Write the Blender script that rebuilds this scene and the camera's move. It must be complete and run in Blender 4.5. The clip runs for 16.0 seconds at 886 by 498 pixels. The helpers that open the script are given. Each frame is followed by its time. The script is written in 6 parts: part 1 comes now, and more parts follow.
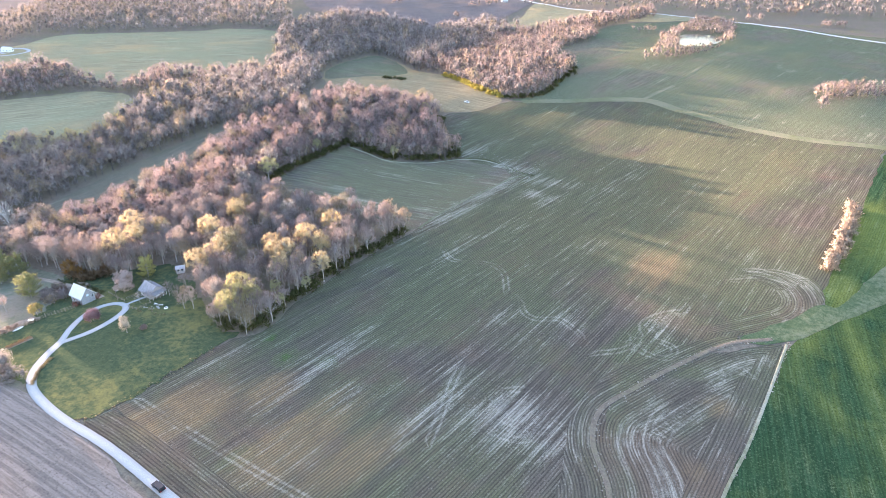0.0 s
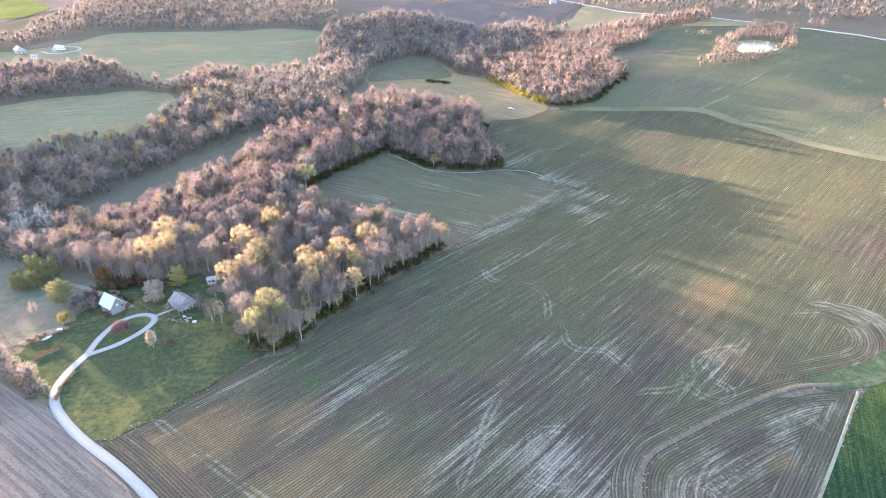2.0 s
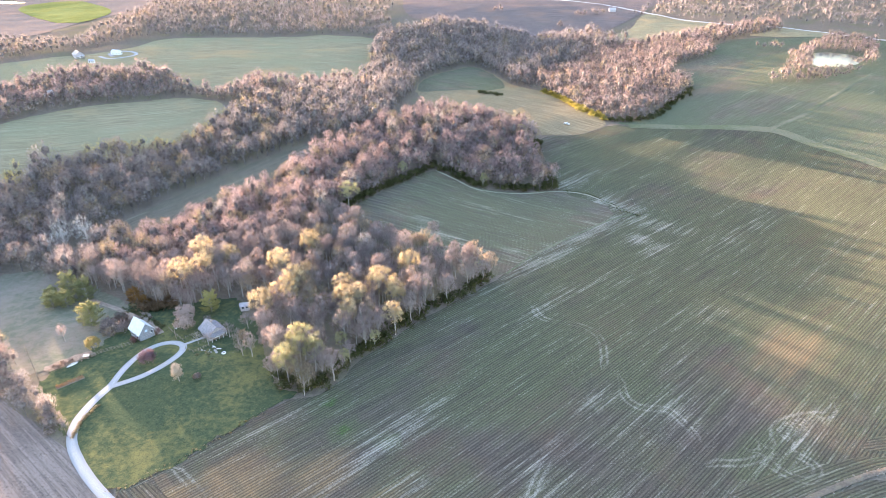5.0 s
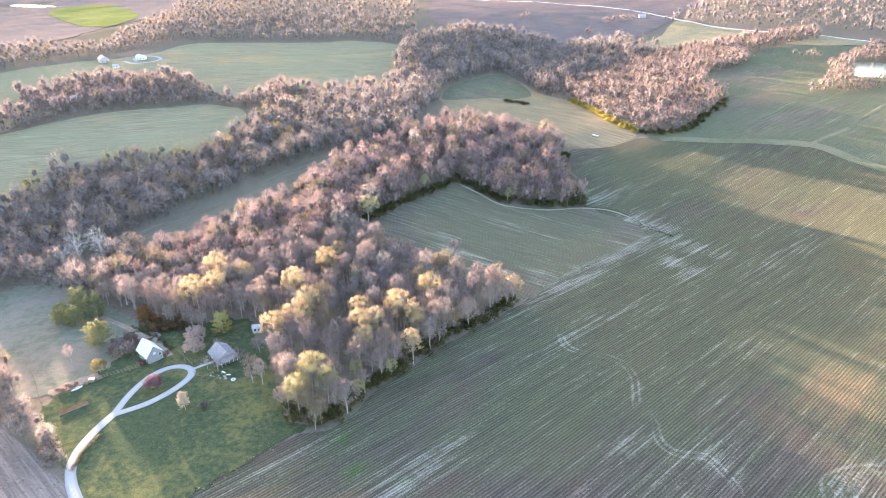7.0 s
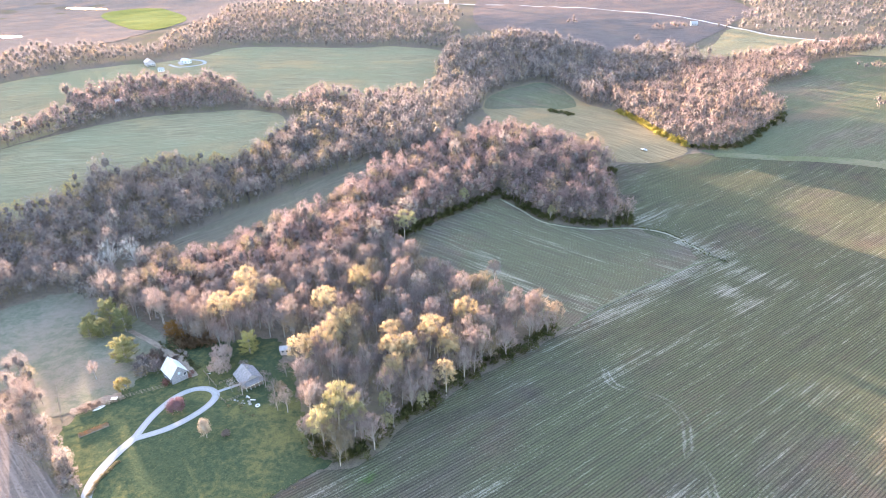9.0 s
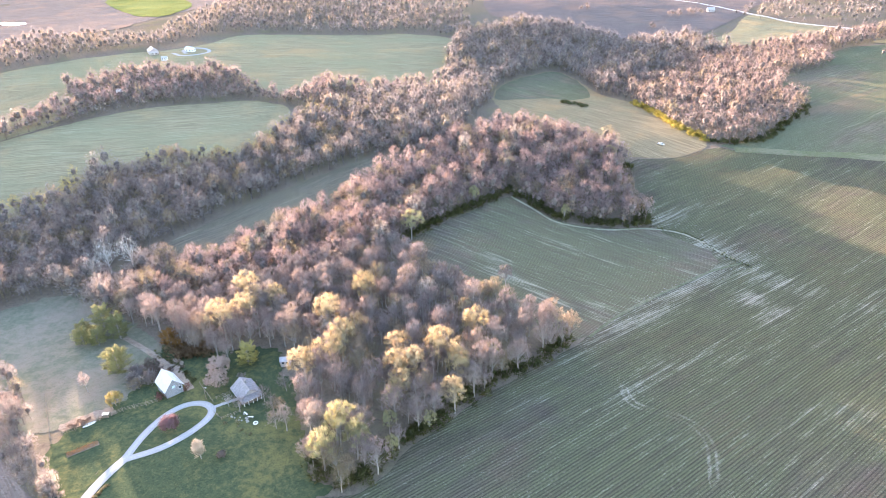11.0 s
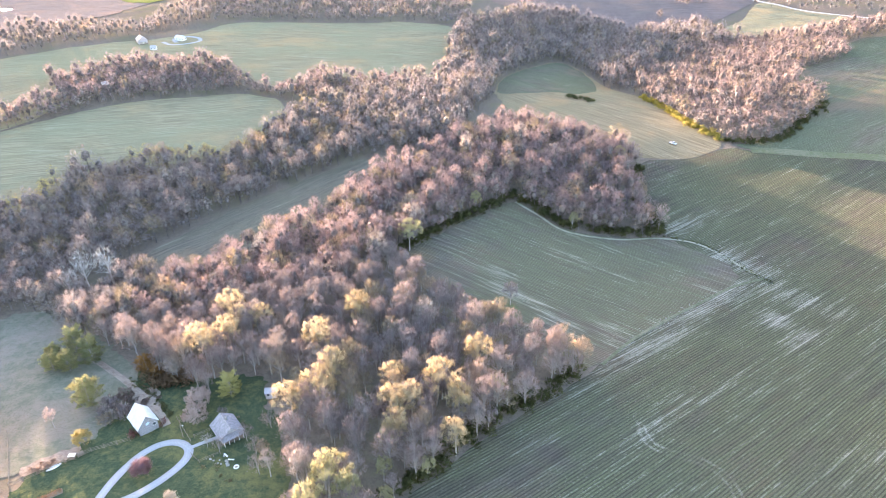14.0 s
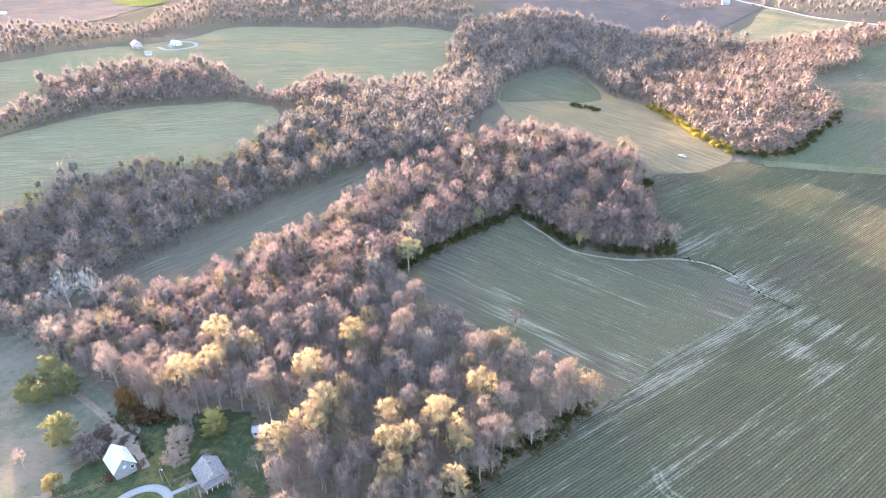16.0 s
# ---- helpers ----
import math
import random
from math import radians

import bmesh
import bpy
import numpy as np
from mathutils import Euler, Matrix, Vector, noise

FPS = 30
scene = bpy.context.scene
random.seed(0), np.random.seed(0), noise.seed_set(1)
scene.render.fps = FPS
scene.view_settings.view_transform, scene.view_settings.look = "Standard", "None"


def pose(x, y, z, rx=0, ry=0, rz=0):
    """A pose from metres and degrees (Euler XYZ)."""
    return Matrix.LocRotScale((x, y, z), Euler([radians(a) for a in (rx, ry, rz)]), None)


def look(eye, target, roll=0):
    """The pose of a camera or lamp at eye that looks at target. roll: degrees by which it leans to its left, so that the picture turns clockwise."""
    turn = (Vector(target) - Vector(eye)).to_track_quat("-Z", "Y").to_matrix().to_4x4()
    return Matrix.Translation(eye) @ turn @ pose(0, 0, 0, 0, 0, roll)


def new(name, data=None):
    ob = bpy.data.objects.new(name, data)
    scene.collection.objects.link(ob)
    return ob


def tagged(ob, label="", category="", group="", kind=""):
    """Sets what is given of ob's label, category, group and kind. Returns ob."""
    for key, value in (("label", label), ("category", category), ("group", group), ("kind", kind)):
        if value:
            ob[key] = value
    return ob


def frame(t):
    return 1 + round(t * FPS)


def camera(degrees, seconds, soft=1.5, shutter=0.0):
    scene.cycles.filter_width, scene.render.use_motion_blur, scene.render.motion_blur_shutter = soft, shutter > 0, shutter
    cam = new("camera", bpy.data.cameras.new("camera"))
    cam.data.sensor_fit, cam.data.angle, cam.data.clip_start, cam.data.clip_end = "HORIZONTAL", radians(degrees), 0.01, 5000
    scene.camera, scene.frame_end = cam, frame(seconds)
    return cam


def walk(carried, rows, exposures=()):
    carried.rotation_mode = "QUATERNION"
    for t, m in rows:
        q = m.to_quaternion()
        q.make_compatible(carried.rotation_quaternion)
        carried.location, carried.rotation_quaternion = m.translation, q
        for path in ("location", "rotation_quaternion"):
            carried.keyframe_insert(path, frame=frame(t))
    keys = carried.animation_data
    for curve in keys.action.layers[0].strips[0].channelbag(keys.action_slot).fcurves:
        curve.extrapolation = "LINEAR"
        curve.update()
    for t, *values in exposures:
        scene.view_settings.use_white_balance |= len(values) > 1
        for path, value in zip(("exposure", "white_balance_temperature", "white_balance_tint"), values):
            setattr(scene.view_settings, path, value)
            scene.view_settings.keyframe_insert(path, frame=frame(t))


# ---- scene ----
from mathutils.geometry import delaunay_2d_cdt

# ---------------------------------------------------------------- camera
cam = camera(69.39, 16.0, soft=0.85)

# seconds, x, y, z, yaw, pitch, roll
FLIGHT = [
    (0.0, 0.01, -0.00, 143.00, 0.037, -28.772, 0.243),
    (0.5, 0.01, 3.75, 143.09, 0.848, -28.806, 0.247),
    (1.0, -0.11, 7.73, 143.28, 1.917, -28.833, 0.235),
    (1.5, -0.13, 11.69, 143.47, 2.986, -28.858, 0.189),
    (2.0, -0.27, 15.71, 143.49, 4.028, -28.835, 0.134),
    (2.5, -0.59, 19.59, 143.50, 4.998, -28.758, 0.069),
    (3.0, -0.87, 23.42, 143.56, 5.933, -28.717, 0.017),
    (3.5, -1.31, 27.20, 143.57, 6.774, -28.662, -0.021),
    (4.0, -1.73, 30.87, 143.86, 7.569, -28.625, -0.069),
    (6.5, -4.48, 49.78, 144.14, 10.259, -28.298, -0.267),
    (7.0, -5.16, 53.40, 144.40, 10.963, -28.227, -0.271),
    (7.5, -5.90, 57.35, 144.22, 11.772, -28.132, -0.321),
    (8.0, -6.70, 60.99, 144.29, 12.797, -28.039, -0.364),
    (8.5, -7.48, 64.73, 144.41, 13.847, -27.972, -0.389),
    (9.0, -8.45, 68.34, 144.60, 14.777, -27.909, -0.423),
    (9.5, -9.52, 72.11, 144.55, 15.427, -27.804, -0.527),
    (10.0, -10.42, 75.71, 144.63, 15.626, -27.978, -0.576),
    (12.5, -15.69, 93.75, 145.11, 15.582, -30.532, -0.573),
    (13.0, -16.67, 97.48, 145.27, 15.614, -30.509, -0.544),
    (13.5, -17.62, 101.26, 145.34, 15.639, -30.467, -0.504),
    (14.0, -18.76, 104.96, 145.41, 15.615, -30.437, -0.425),
    (14.5, -19.82, 108.81, 145.47, 15.638, -30.414, -0.366),
    (15.0, -20.92, 112.65, 145.39, 15.647, -30.351, -0.340),
    (15.5, -22.03, 116.60, 145.33, 15.648, -30.313, -0.257),
    (16.0, -23.20, 120.41, 145.27, 15.645, -30.249, -0.225),
]
walk(cam, [(t, pose(x, y, z, 90 + pitch, 0, yaw) @ pose(0, 0, 0, 0, 0, roll)) for t, x, y, z, yaw, pitch, roll in FLIGHT],
     [(0.0, 4.33, 6160, 24), (3.0, 4.27, 6240, 24), (6.0, 4.37, 6320, 24), (9.0, 4.48, 6360, 25), (16.0, 4.51, 6340, 25)])

# ---------------------------------------------------------------- light
SUN_TURN, SUN_UP = 139.0, 2.25          # degrees from +x, and above the horizon
world = bpy.data.worlds.new("evening_sky")
scene.world = world
world.use_nodes = True
sky = world.node_tree.nodes.new("ShaderNodeTexSky")
sky.sky_type = "NISHITA"
sky.sun_disc = False
sky.sun_elevation = radians(SUN_UP)
sky.sun_rotation = radians(90 - SUN_TURN)
sky.altitude = 300
sky.air_density, sky.dust_density, sky.ozone_density = 1.0, 1.5, 1.5
world.node_tree.links.new(sky.outputs[0], world.node_tree.nodes["Background"].inputs[0])
world.node_tree.nodes["Background"].inputs[1].default_value = 0.15
sun = new("sun", bpy.data.lights.new("sun", "SUN"))
sun.data.energy, sun.data.angle, sun.data.color = 2.55, radians(0.6), (1.0, 0.77, 0.55)
sun_way = Vector((math.cos(radians(SUN_TURN)) * math.cos(radians(SUN_UP)), math.sin(radians(SUN_TURN)) * math.cos(radians(SUN_UP)), math.sin(radians(SUN_UP))))
sun.matrix_world = look(sun_way * 400, (0, 0, 0))


# ---------------------------------------------------------------- materials
class Nodes:
    """A node material, written step by step."""

    def __init__(self, name, rough=0.9, gloss=0.0):
        self.mat = bpy.data.materials.new(name)
        self.mat.use_nodes = True
        self.tree = self.mat.node_tree
        self.bsdf = self.tree.nodes["Principled BSDF"]
        self.bsdf.inputs["Roughness"].default_value = rough
        self.bsdf.inputs["Specular IOR Level"].default_value = gloss

    def put(self, kind, **values):
        node = self.tree.nodes.new(kind)
        for key, value in values.items():
            self.feed(node.inputs[key.replace("_", " ")], value)
        return node

    def feed(self, socket, value):
        if isinstance(value, bpy.types.NodeSocket):
            self.tree.links.new(value, socket)
        elif isinstance(value, tuple) and len(value) == 3 and socket.type == "RGBA":
            socket.default_value = (*value, 1)
        else:
            socket.default_value = value

    def place(self):
        return self.tree.nodes.new("ShaderNodeNewGeometry").outputs["Position"]

    def local(self):
        return self.tree.nodes.new("ShaderNodeTexCoord").outputs["Object"]

    def rows(self):
        node = self.tree.nodes.new("ShaderNodeUVMap")
        node.uv_map = "rows"
        return node.outputs[0]

    def chance(self):
        return self.tree.nodes.new("ShaderNodeObjectInfo").outputs["Random"]

    def island(self):
        return self.tree.nodes.new("ShaderNodeNewGeometry").outputs["Random Per Island"]

    def attribute(self, name):
        node = self.tree.nodes.new("ShaderNodeAttribute")
        node.attribute_name = name
        return node.outputs["Fac"]

    def scaled(self, vector, scale, turn=0.0):
        node = self.put("ShaderNodeMapping", Vector=vector)
        node.inputs["Scale"].default_value = scale
        node.inputs["Rotation"].default_value = (0, 0, radians(turn))
        return node.outputs[0]

    def noise(self, vector, scale, detail=4.0, rough=0.55, warp=0.0):
        node = self.put("ShaderNodeTexNoise", Vector=vector, Scale=scale, Detail=detail, Roughness=rough, Distortion=warp)
        return node.outputs["Fac"]

    def span(self, fac, low, high, to_low=0.0, to_high=1.0):
        node = self.put("ShaderNodeMapRange", Value=fac)
        node.interpolation_type = "SMOOTHSTEP"
        for key, value in (("From Min", low), ("From Max", high), ("To Min", to_low), ("To Max", to_high)):
            node.inputs[key].default_value = value
        return node.outputs[0]

    def math(self, kind, a, b=0.0):
        node = self.tree.nodes.new("ShaderNodeMath")
        node.operation = kind
        self.feed(node.inputs[0], a), self.feed(node.inputs[1], b)
        return node.outputs[0]

    def mix(self, fac, a, b, kind="MIX"):
        node = self.tree.nodes.new("ShaderNodeMix")
        node.data_type, node.blend_type = "RGBA", kind
        self.feed(node.inputs[0], fac), self.feed(node.inputs[6], a), self.feed(node.inputs[7], b)
        return node.outputs[2]

    def split(self, vector):
        return self.put("ShaderNodeSeparateXYZ", Vector=vector).outputs

    def done(self, colour, relief=None, strength=0.4, depth=0.1):
        self.feed(self.bsdf.inputs["Base Color"], colour)
        if relief is not None:
            bump = self.put("ShaderNodeBump", Height=relief, Strength=strength, Distance=depth)
            self.feed(self.bsdf.inputs["Normal"], bump.outputs[0])
        return self.mat


def plain(name, colour, rough=0.8, metal=0.0, vary=0.25, scale=1.5):
    """A worn surface of one colour, with stains and grain."""
    m = Nodes(name, rough, 0.3)
    m.bsdf.inputs["Metallic"].default_value = metal
    broad, fine = m.noise(m.local(), scale, 5, 0.6), m.noise(m.local(), scale * 9, 3, 0.6)
    dark = tuple(c * (1 - vary) for c in colour)
    light = tuple(min(c * (1 + vary * 0.6), 0.95) for c in colour)
    tone = m.mix(m.span(broad, 0.3, 0.7), dark, light)
    tone = m.mix(m.span(fine, 0.35, 0.75, 0.0, 0.35), tone, dark)
    return m.done(tone, fine, 0.25, 0.02)


def crop_field(name, soil, green, straw, green_at=0.5, straw_at=0.62, row_force=0.6):
    """Row-cropped ground: bare soil, green flush, bleached straw in streaks along the rows."""
    m = Nodes(name)
    place, rows = m.place(), m.rows()
    wide = m.noise(place, 0.011, 4, 0.55, 0.4)
    patch = m.noise(place, 0.045, 5, 0.6, 0.6)
    band = m.noise(m.scaled(rows, (0.012, 0.10, 1)), 1.0, 4, 0.6)
    streak = m.noise(m.scaled(rows, (0.035, 0.85, 1)), 1.0, 4, 0.65)
    drill = m.noise(m.scaled(rows, (0.09, 1.5, 1)), 1.0, 3, 0.6)
    grain = m.noise(place, 1.6, 5, 0.7)
    dark = tuple(c * 0.66 for c in soil)
    tone = m.mix(m.span(streak, 0.40, 0.60), dark, soil)
    tone = m.mix(m.span(m.noise(place, 0.021, 3, 0.5, 0.3), 0.52, 0.66, 0.0, 0.6), tone, (soil[0] * 1.15, soil[1] * 0.98, soil[2] * 0.85))
    flush = m.math("ADD", m.math("MULTIPLY", wide, 0.5), m.math("ADD", m.math("MULTIPLY", patch, 0.25), m.math("MULTIPLY", band, 0.25)))
    tone = m.mix(m.span(flush, green_at - 0.08, green_at + 0.10, 0.0, 0.85), tone, green)
    # bleached straw: a thin veil over broad patches, strong only in narrow streaks along the rows
    veil = m.span(m.math("ADD", m.math("MULTIPLY", patch, 0.5), m.math("MULTIPLY", band, 0.5)), straw_at - 0.06, straw_at + 0.10)
    swath = m.noise(m.scaled(rows, (0.022, 0.45, 1)), 1.0, 3, 0.55)
    pale = m.math("MULTIPLY", veil, m.span(swath, 0.49, 0.62, 0.14, 0.95))
    torn = m.span(m.math("ADD", m.math("MULTIPLY", streak, 0.5), m.math("MULTIPLY", grain, 0.5)), 0.42, 0.56)
    tone = m.mix(m.math("MULTIPLY", pale, m.math("MULTIPLY", torn, 0.78)), tone, straw)
    wander = m.math("MULTIPLY", m.noise(m.scaled(rows, (0.02, 0.02, 1)), 1.0, 2), 1.2)
    across = m.split(rows)[1]
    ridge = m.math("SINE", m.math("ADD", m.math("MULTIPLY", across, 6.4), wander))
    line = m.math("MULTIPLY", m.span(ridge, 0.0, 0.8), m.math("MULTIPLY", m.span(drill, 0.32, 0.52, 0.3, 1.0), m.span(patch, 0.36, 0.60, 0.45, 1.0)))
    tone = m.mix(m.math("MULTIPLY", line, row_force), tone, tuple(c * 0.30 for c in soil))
    lane = m.math("SINE", m.math("ADD", m.math("MULTIPLY", across, 1.62), wander))
    lane = m.math("MULTIPLY", m.span(lane, 0.55, 0.98), m.math("MULTIPLY", m.span(streak, 0.36, 0.58), m.span(wide, 0.40, 0.58, 0.3, 1.0)))
    tone = m.mix(m.math("MULTIPLY", lane, row_force * 0.45), tone, tuple(c * 0.40 for c in green))
    bright = m.math("MULTIPLY", m.span(ridge, 0.0, -0.9), m.span(streak, 0.48, 0.62))
    tone = m.mix(m.math("MULTIPLY", bright, row_force * 0.08), tone, straw)
    speck = m.span(grain, 0.54, 0.66, 0.0, 0.34)
    tone = m.mix(speck, tone, straw)
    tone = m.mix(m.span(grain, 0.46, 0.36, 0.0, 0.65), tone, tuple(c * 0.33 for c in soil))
    relief = m.math("ADD", m.math("MULTIPLY", drill, 0.7), m.math("MULTIPLY", grain, 0.6))
    return m.done(tone, relief, 0.5, 0.25)


def stubble(name, soil, green, straw, tan, pale_at=0.525, row_force=0.65):
    """Crop stubble: dark soil with a green flush, bleached straw torn into streaks along the rows, tan crop remains
    with painted sunlight, and wheel tracks, laid out by the field's own marks (straw, tan, flush, track)."""
    m = Nodes(name)
    place, rows = m.place(), m.rows()
    wide = m.noise(place, 0.013, 4, 0.55, 0.4)
    patch = m.noise(place, 0.05, 5, 0.62, 0.8)
    long = m.noise(m.scaled(rows, (0.010, 0.13, 1)), 1.0, 4, 0.6)
    streak = m.noise(m.scaled(rows, (0.032, 0.62, 1)), 1.0, 5, 0.68)
    fine = m.noise(m.scaled(rows, (0.16, 1.9, 1)), 1.0, 4, 0.7)
    grain = m.noise(place, 1.9, 5, 0.72)
    wander = m.math("MULTIPLY", m.noise(m.scaled(rows, (0.02, 0.02, 1)), 1.0, 2), 1.5)
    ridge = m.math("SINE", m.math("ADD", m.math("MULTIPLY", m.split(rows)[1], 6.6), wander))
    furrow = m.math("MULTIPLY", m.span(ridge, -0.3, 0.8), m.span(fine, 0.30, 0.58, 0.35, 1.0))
    dark = tuple(c * 0.62 for c in soil)
    tone = m.mix(m.span(streak, 0.36, 0.64), dark, soil)
    tone = m.mix(m.span(m.noise(place, 0.024, 4, 0.6, 0.5), 0.47, 0.66, 0.0, 0.55), tone, (soil[0] * 1.2, soil[1] * 0.98, soil[2] * 0.86))
    flush = m.math("ADD", m.math("ADD", m.math("MULTIPLY", wide, 0.45), m.math("MULTIPLY", patch, 0.30)), m.math("ADD", m.math("MULTIPLY", long, 0.25), m.math("MULTIPLY", m.attribute("flush"), 0.35)))
    tone = m.mix(m.math("MULTIPLY", m.span(flush, 0.42, 0.60), m.span(streak, 0.30, 0.62, 0.35, 0.9)), tone, green)
    tone = m.mix(m.math("MULTIPLY", m.span(m.attribute("flush"), 0.55, 0.95), m.span(grain, 0.3, 0.6, 0.3, 0.9)), tone, (0.075, 0.13, 0.035))
    # tan marks: crop remains, and sunlight painted into the colour
    residue_and_sun = m.math("ADD", m.attribute("tan"), m.math("MULTIPLY", m.math("SUBTRACT", long, 0.5), 1.3))
    tone = m.mix(m.math("MULTIPLY", m.span(residue_and_sun, 0.25, 0.85), m.span(fine, 0.38, 0.60, 0.35, 0.95)), tone, tan)
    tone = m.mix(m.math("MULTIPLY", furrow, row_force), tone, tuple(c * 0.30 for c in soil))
    # bleached straw: torn streaks, thick where the marks heap it up
    heap = m.math("ADD", m.math("MULTIPLY", m.attribute("straw"), 0.34), m.math("ADD", m.math("MULTIPLY", long, 0.30), m.math("MULTIPLY", patch, 0.34)))
    torn = m.math("ADD", m.math("MULTIPLY", m.math("SUBTRACT", streak, 0.5), 1.1), m.math("MULTIPLY", m.math("SUBTRACT", fine, 0.5), 0.7))
    cover = m.math("ADD", heap, m.math("ADD", torn, m.math("MULTIPLY", m.math("SUBTRACT", grain, 0.5), 0.5)))
    pale = m.math("MULTIPLY", m.span(cover, pale_at - 0.14, pale_at + 0.26, 0.0, 0.74), m.math("SUBTRACT", 1.0, m.math("MULTIPLY", furrow, row_force * 0.8)))
    tone = m.mix(pale, tone, straw)
    # wheel tracks in pairs
    wheel = m.math("ABSOLUTE", m.math("SUBTRACT", m.math("ABSOLUTE", m.attribute("track")), 1.05))
    wheel = m.math("MULTIPLY", m.span(wheel, 0.15, 0.75, 1.0, 0.0), m.math("MULTIPLY", m.span(grain, 0.36, 0.58, 0.15, 0.85), m.span(patch, 0.40, 0.58, 0.12, 0.9)))
    tone = m.mix(m.math("MULTIPLY", wheel, m.math("MULTIPLY", m.attribute("trodden"), m.span(streak, 0.36, 0.60, 0.15, 0.62))), tone, straw)
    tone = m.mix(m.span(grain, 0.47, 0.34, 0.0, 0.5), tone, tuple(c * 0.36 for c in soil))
    tone = m.mix(m.span(grain, 0.56, 0.70, 0.0, 0.3), tone, straw)
    relief = m.math("ADD", m.math("ADD", m.math("MULTIPLY", fine, 0.8), m.math("MULTIPLY", ridge, -0.10)), m.math("MULTIPLY", grain, 0.7))
    return m.done(tone, relief, 0.6, 0.3)


def grass(name, low, high, dry, dry_at=0.6, clump=0.35):
    m = Nodes(name)
    place = m.place()
    wide, mid, fine = m.noise(place, 0.03, 4, 0.6, 0.5), m.noise(place, clump, 4, 0.65), m.noise(place, 2.2, 4, 0.7)
    tuft = m.noise(place, clump * 3.2, 4, 0.7)
    tone = m.mix(m.span(m.math("ADD", m.math("MULTIPLY", mid, 0.5), m.math("MULTIPLY", tuft, 0.5)), 0.36, 0.64), low, high)
    tone = m.mix(m.span(m.math("ADD", m.math("MULTIPLY", wide, 0.65), m.math("MULTIPLY", mid, 0.35)), dry_at - 0.1, dry_at + 0.1, 0.0, 0.9), tone, dry)
    tone = m.mix(m.span(fine, 0.47, 0.7, 0.0, 0.5), tone, tuple(c * 0.5 for c in low))
    tone = m.mix(m.span(tuft, 0.56, 0.72, 0.0, 0.4), tone, dry)
    return m.done(tone, m.math("ADD", mid, m.math("MULTIPLY", fine, 0.5)), 0.6, 0.4)


def foliage(name, dark, light, per_tree=True, glow=0.0, tones=(), fleck=0.5):
    """Twigs or leaves; the tone changes from tree to tree and from tuft to tuft."""
    m = Nodes(name, 0.85)
    tree_tone = m.chance() if per_tree else m.attribute("tint")
    tone = m.mix(tree_tone, dark, light)
    for low, high, colour in tones:
        tone = m.mix(m.math("MULTIPLY", m.span(tree_tone, low - 0.02, low), m.span(tree_tone, high, high + 0.02, 1.0, 0.0)), tone, colour)
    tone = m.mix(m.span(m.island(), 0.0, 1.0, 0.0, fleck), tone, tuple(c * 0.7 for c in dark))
    # noise darkens the colour where shaded gaps between twigs and clumps would show
    twig_gaps, clump_gaps = m.noise(m.scaled(m.place(), (1, 1, 0.55)), 2.4, 3, 0.65), m.noise(m.place(), 0.55, 3, 0.6)
    tone = m.mix(m.span(twig_gaps, 0.50, 0.36, 0.0, 0.38), tone, tuple(c * 0.45 for c in dark))
    tone = m.mix(m.span(clump_gaps, 0.48, 0.36, 0.0, 0.22), tone, tuple(c * 0.5 for c in dark))
    out = m.done(tone, twig_gaps, 0.5, 0.3)
    if glow:
        thin = m.put("ShaderNodeBsdfTranslucent", Color=tone)
        both = m.put("ShaderNodeMixShader", Fac=glow)
        m.feed(both.inputs[1], m.bsdf.outputs[0]), m.feed(both.inputs[2], thin.outputs[0])
        m.feed(m.tree.nodes["Material Output"].inputs[0], both.outputs[0])
    return out


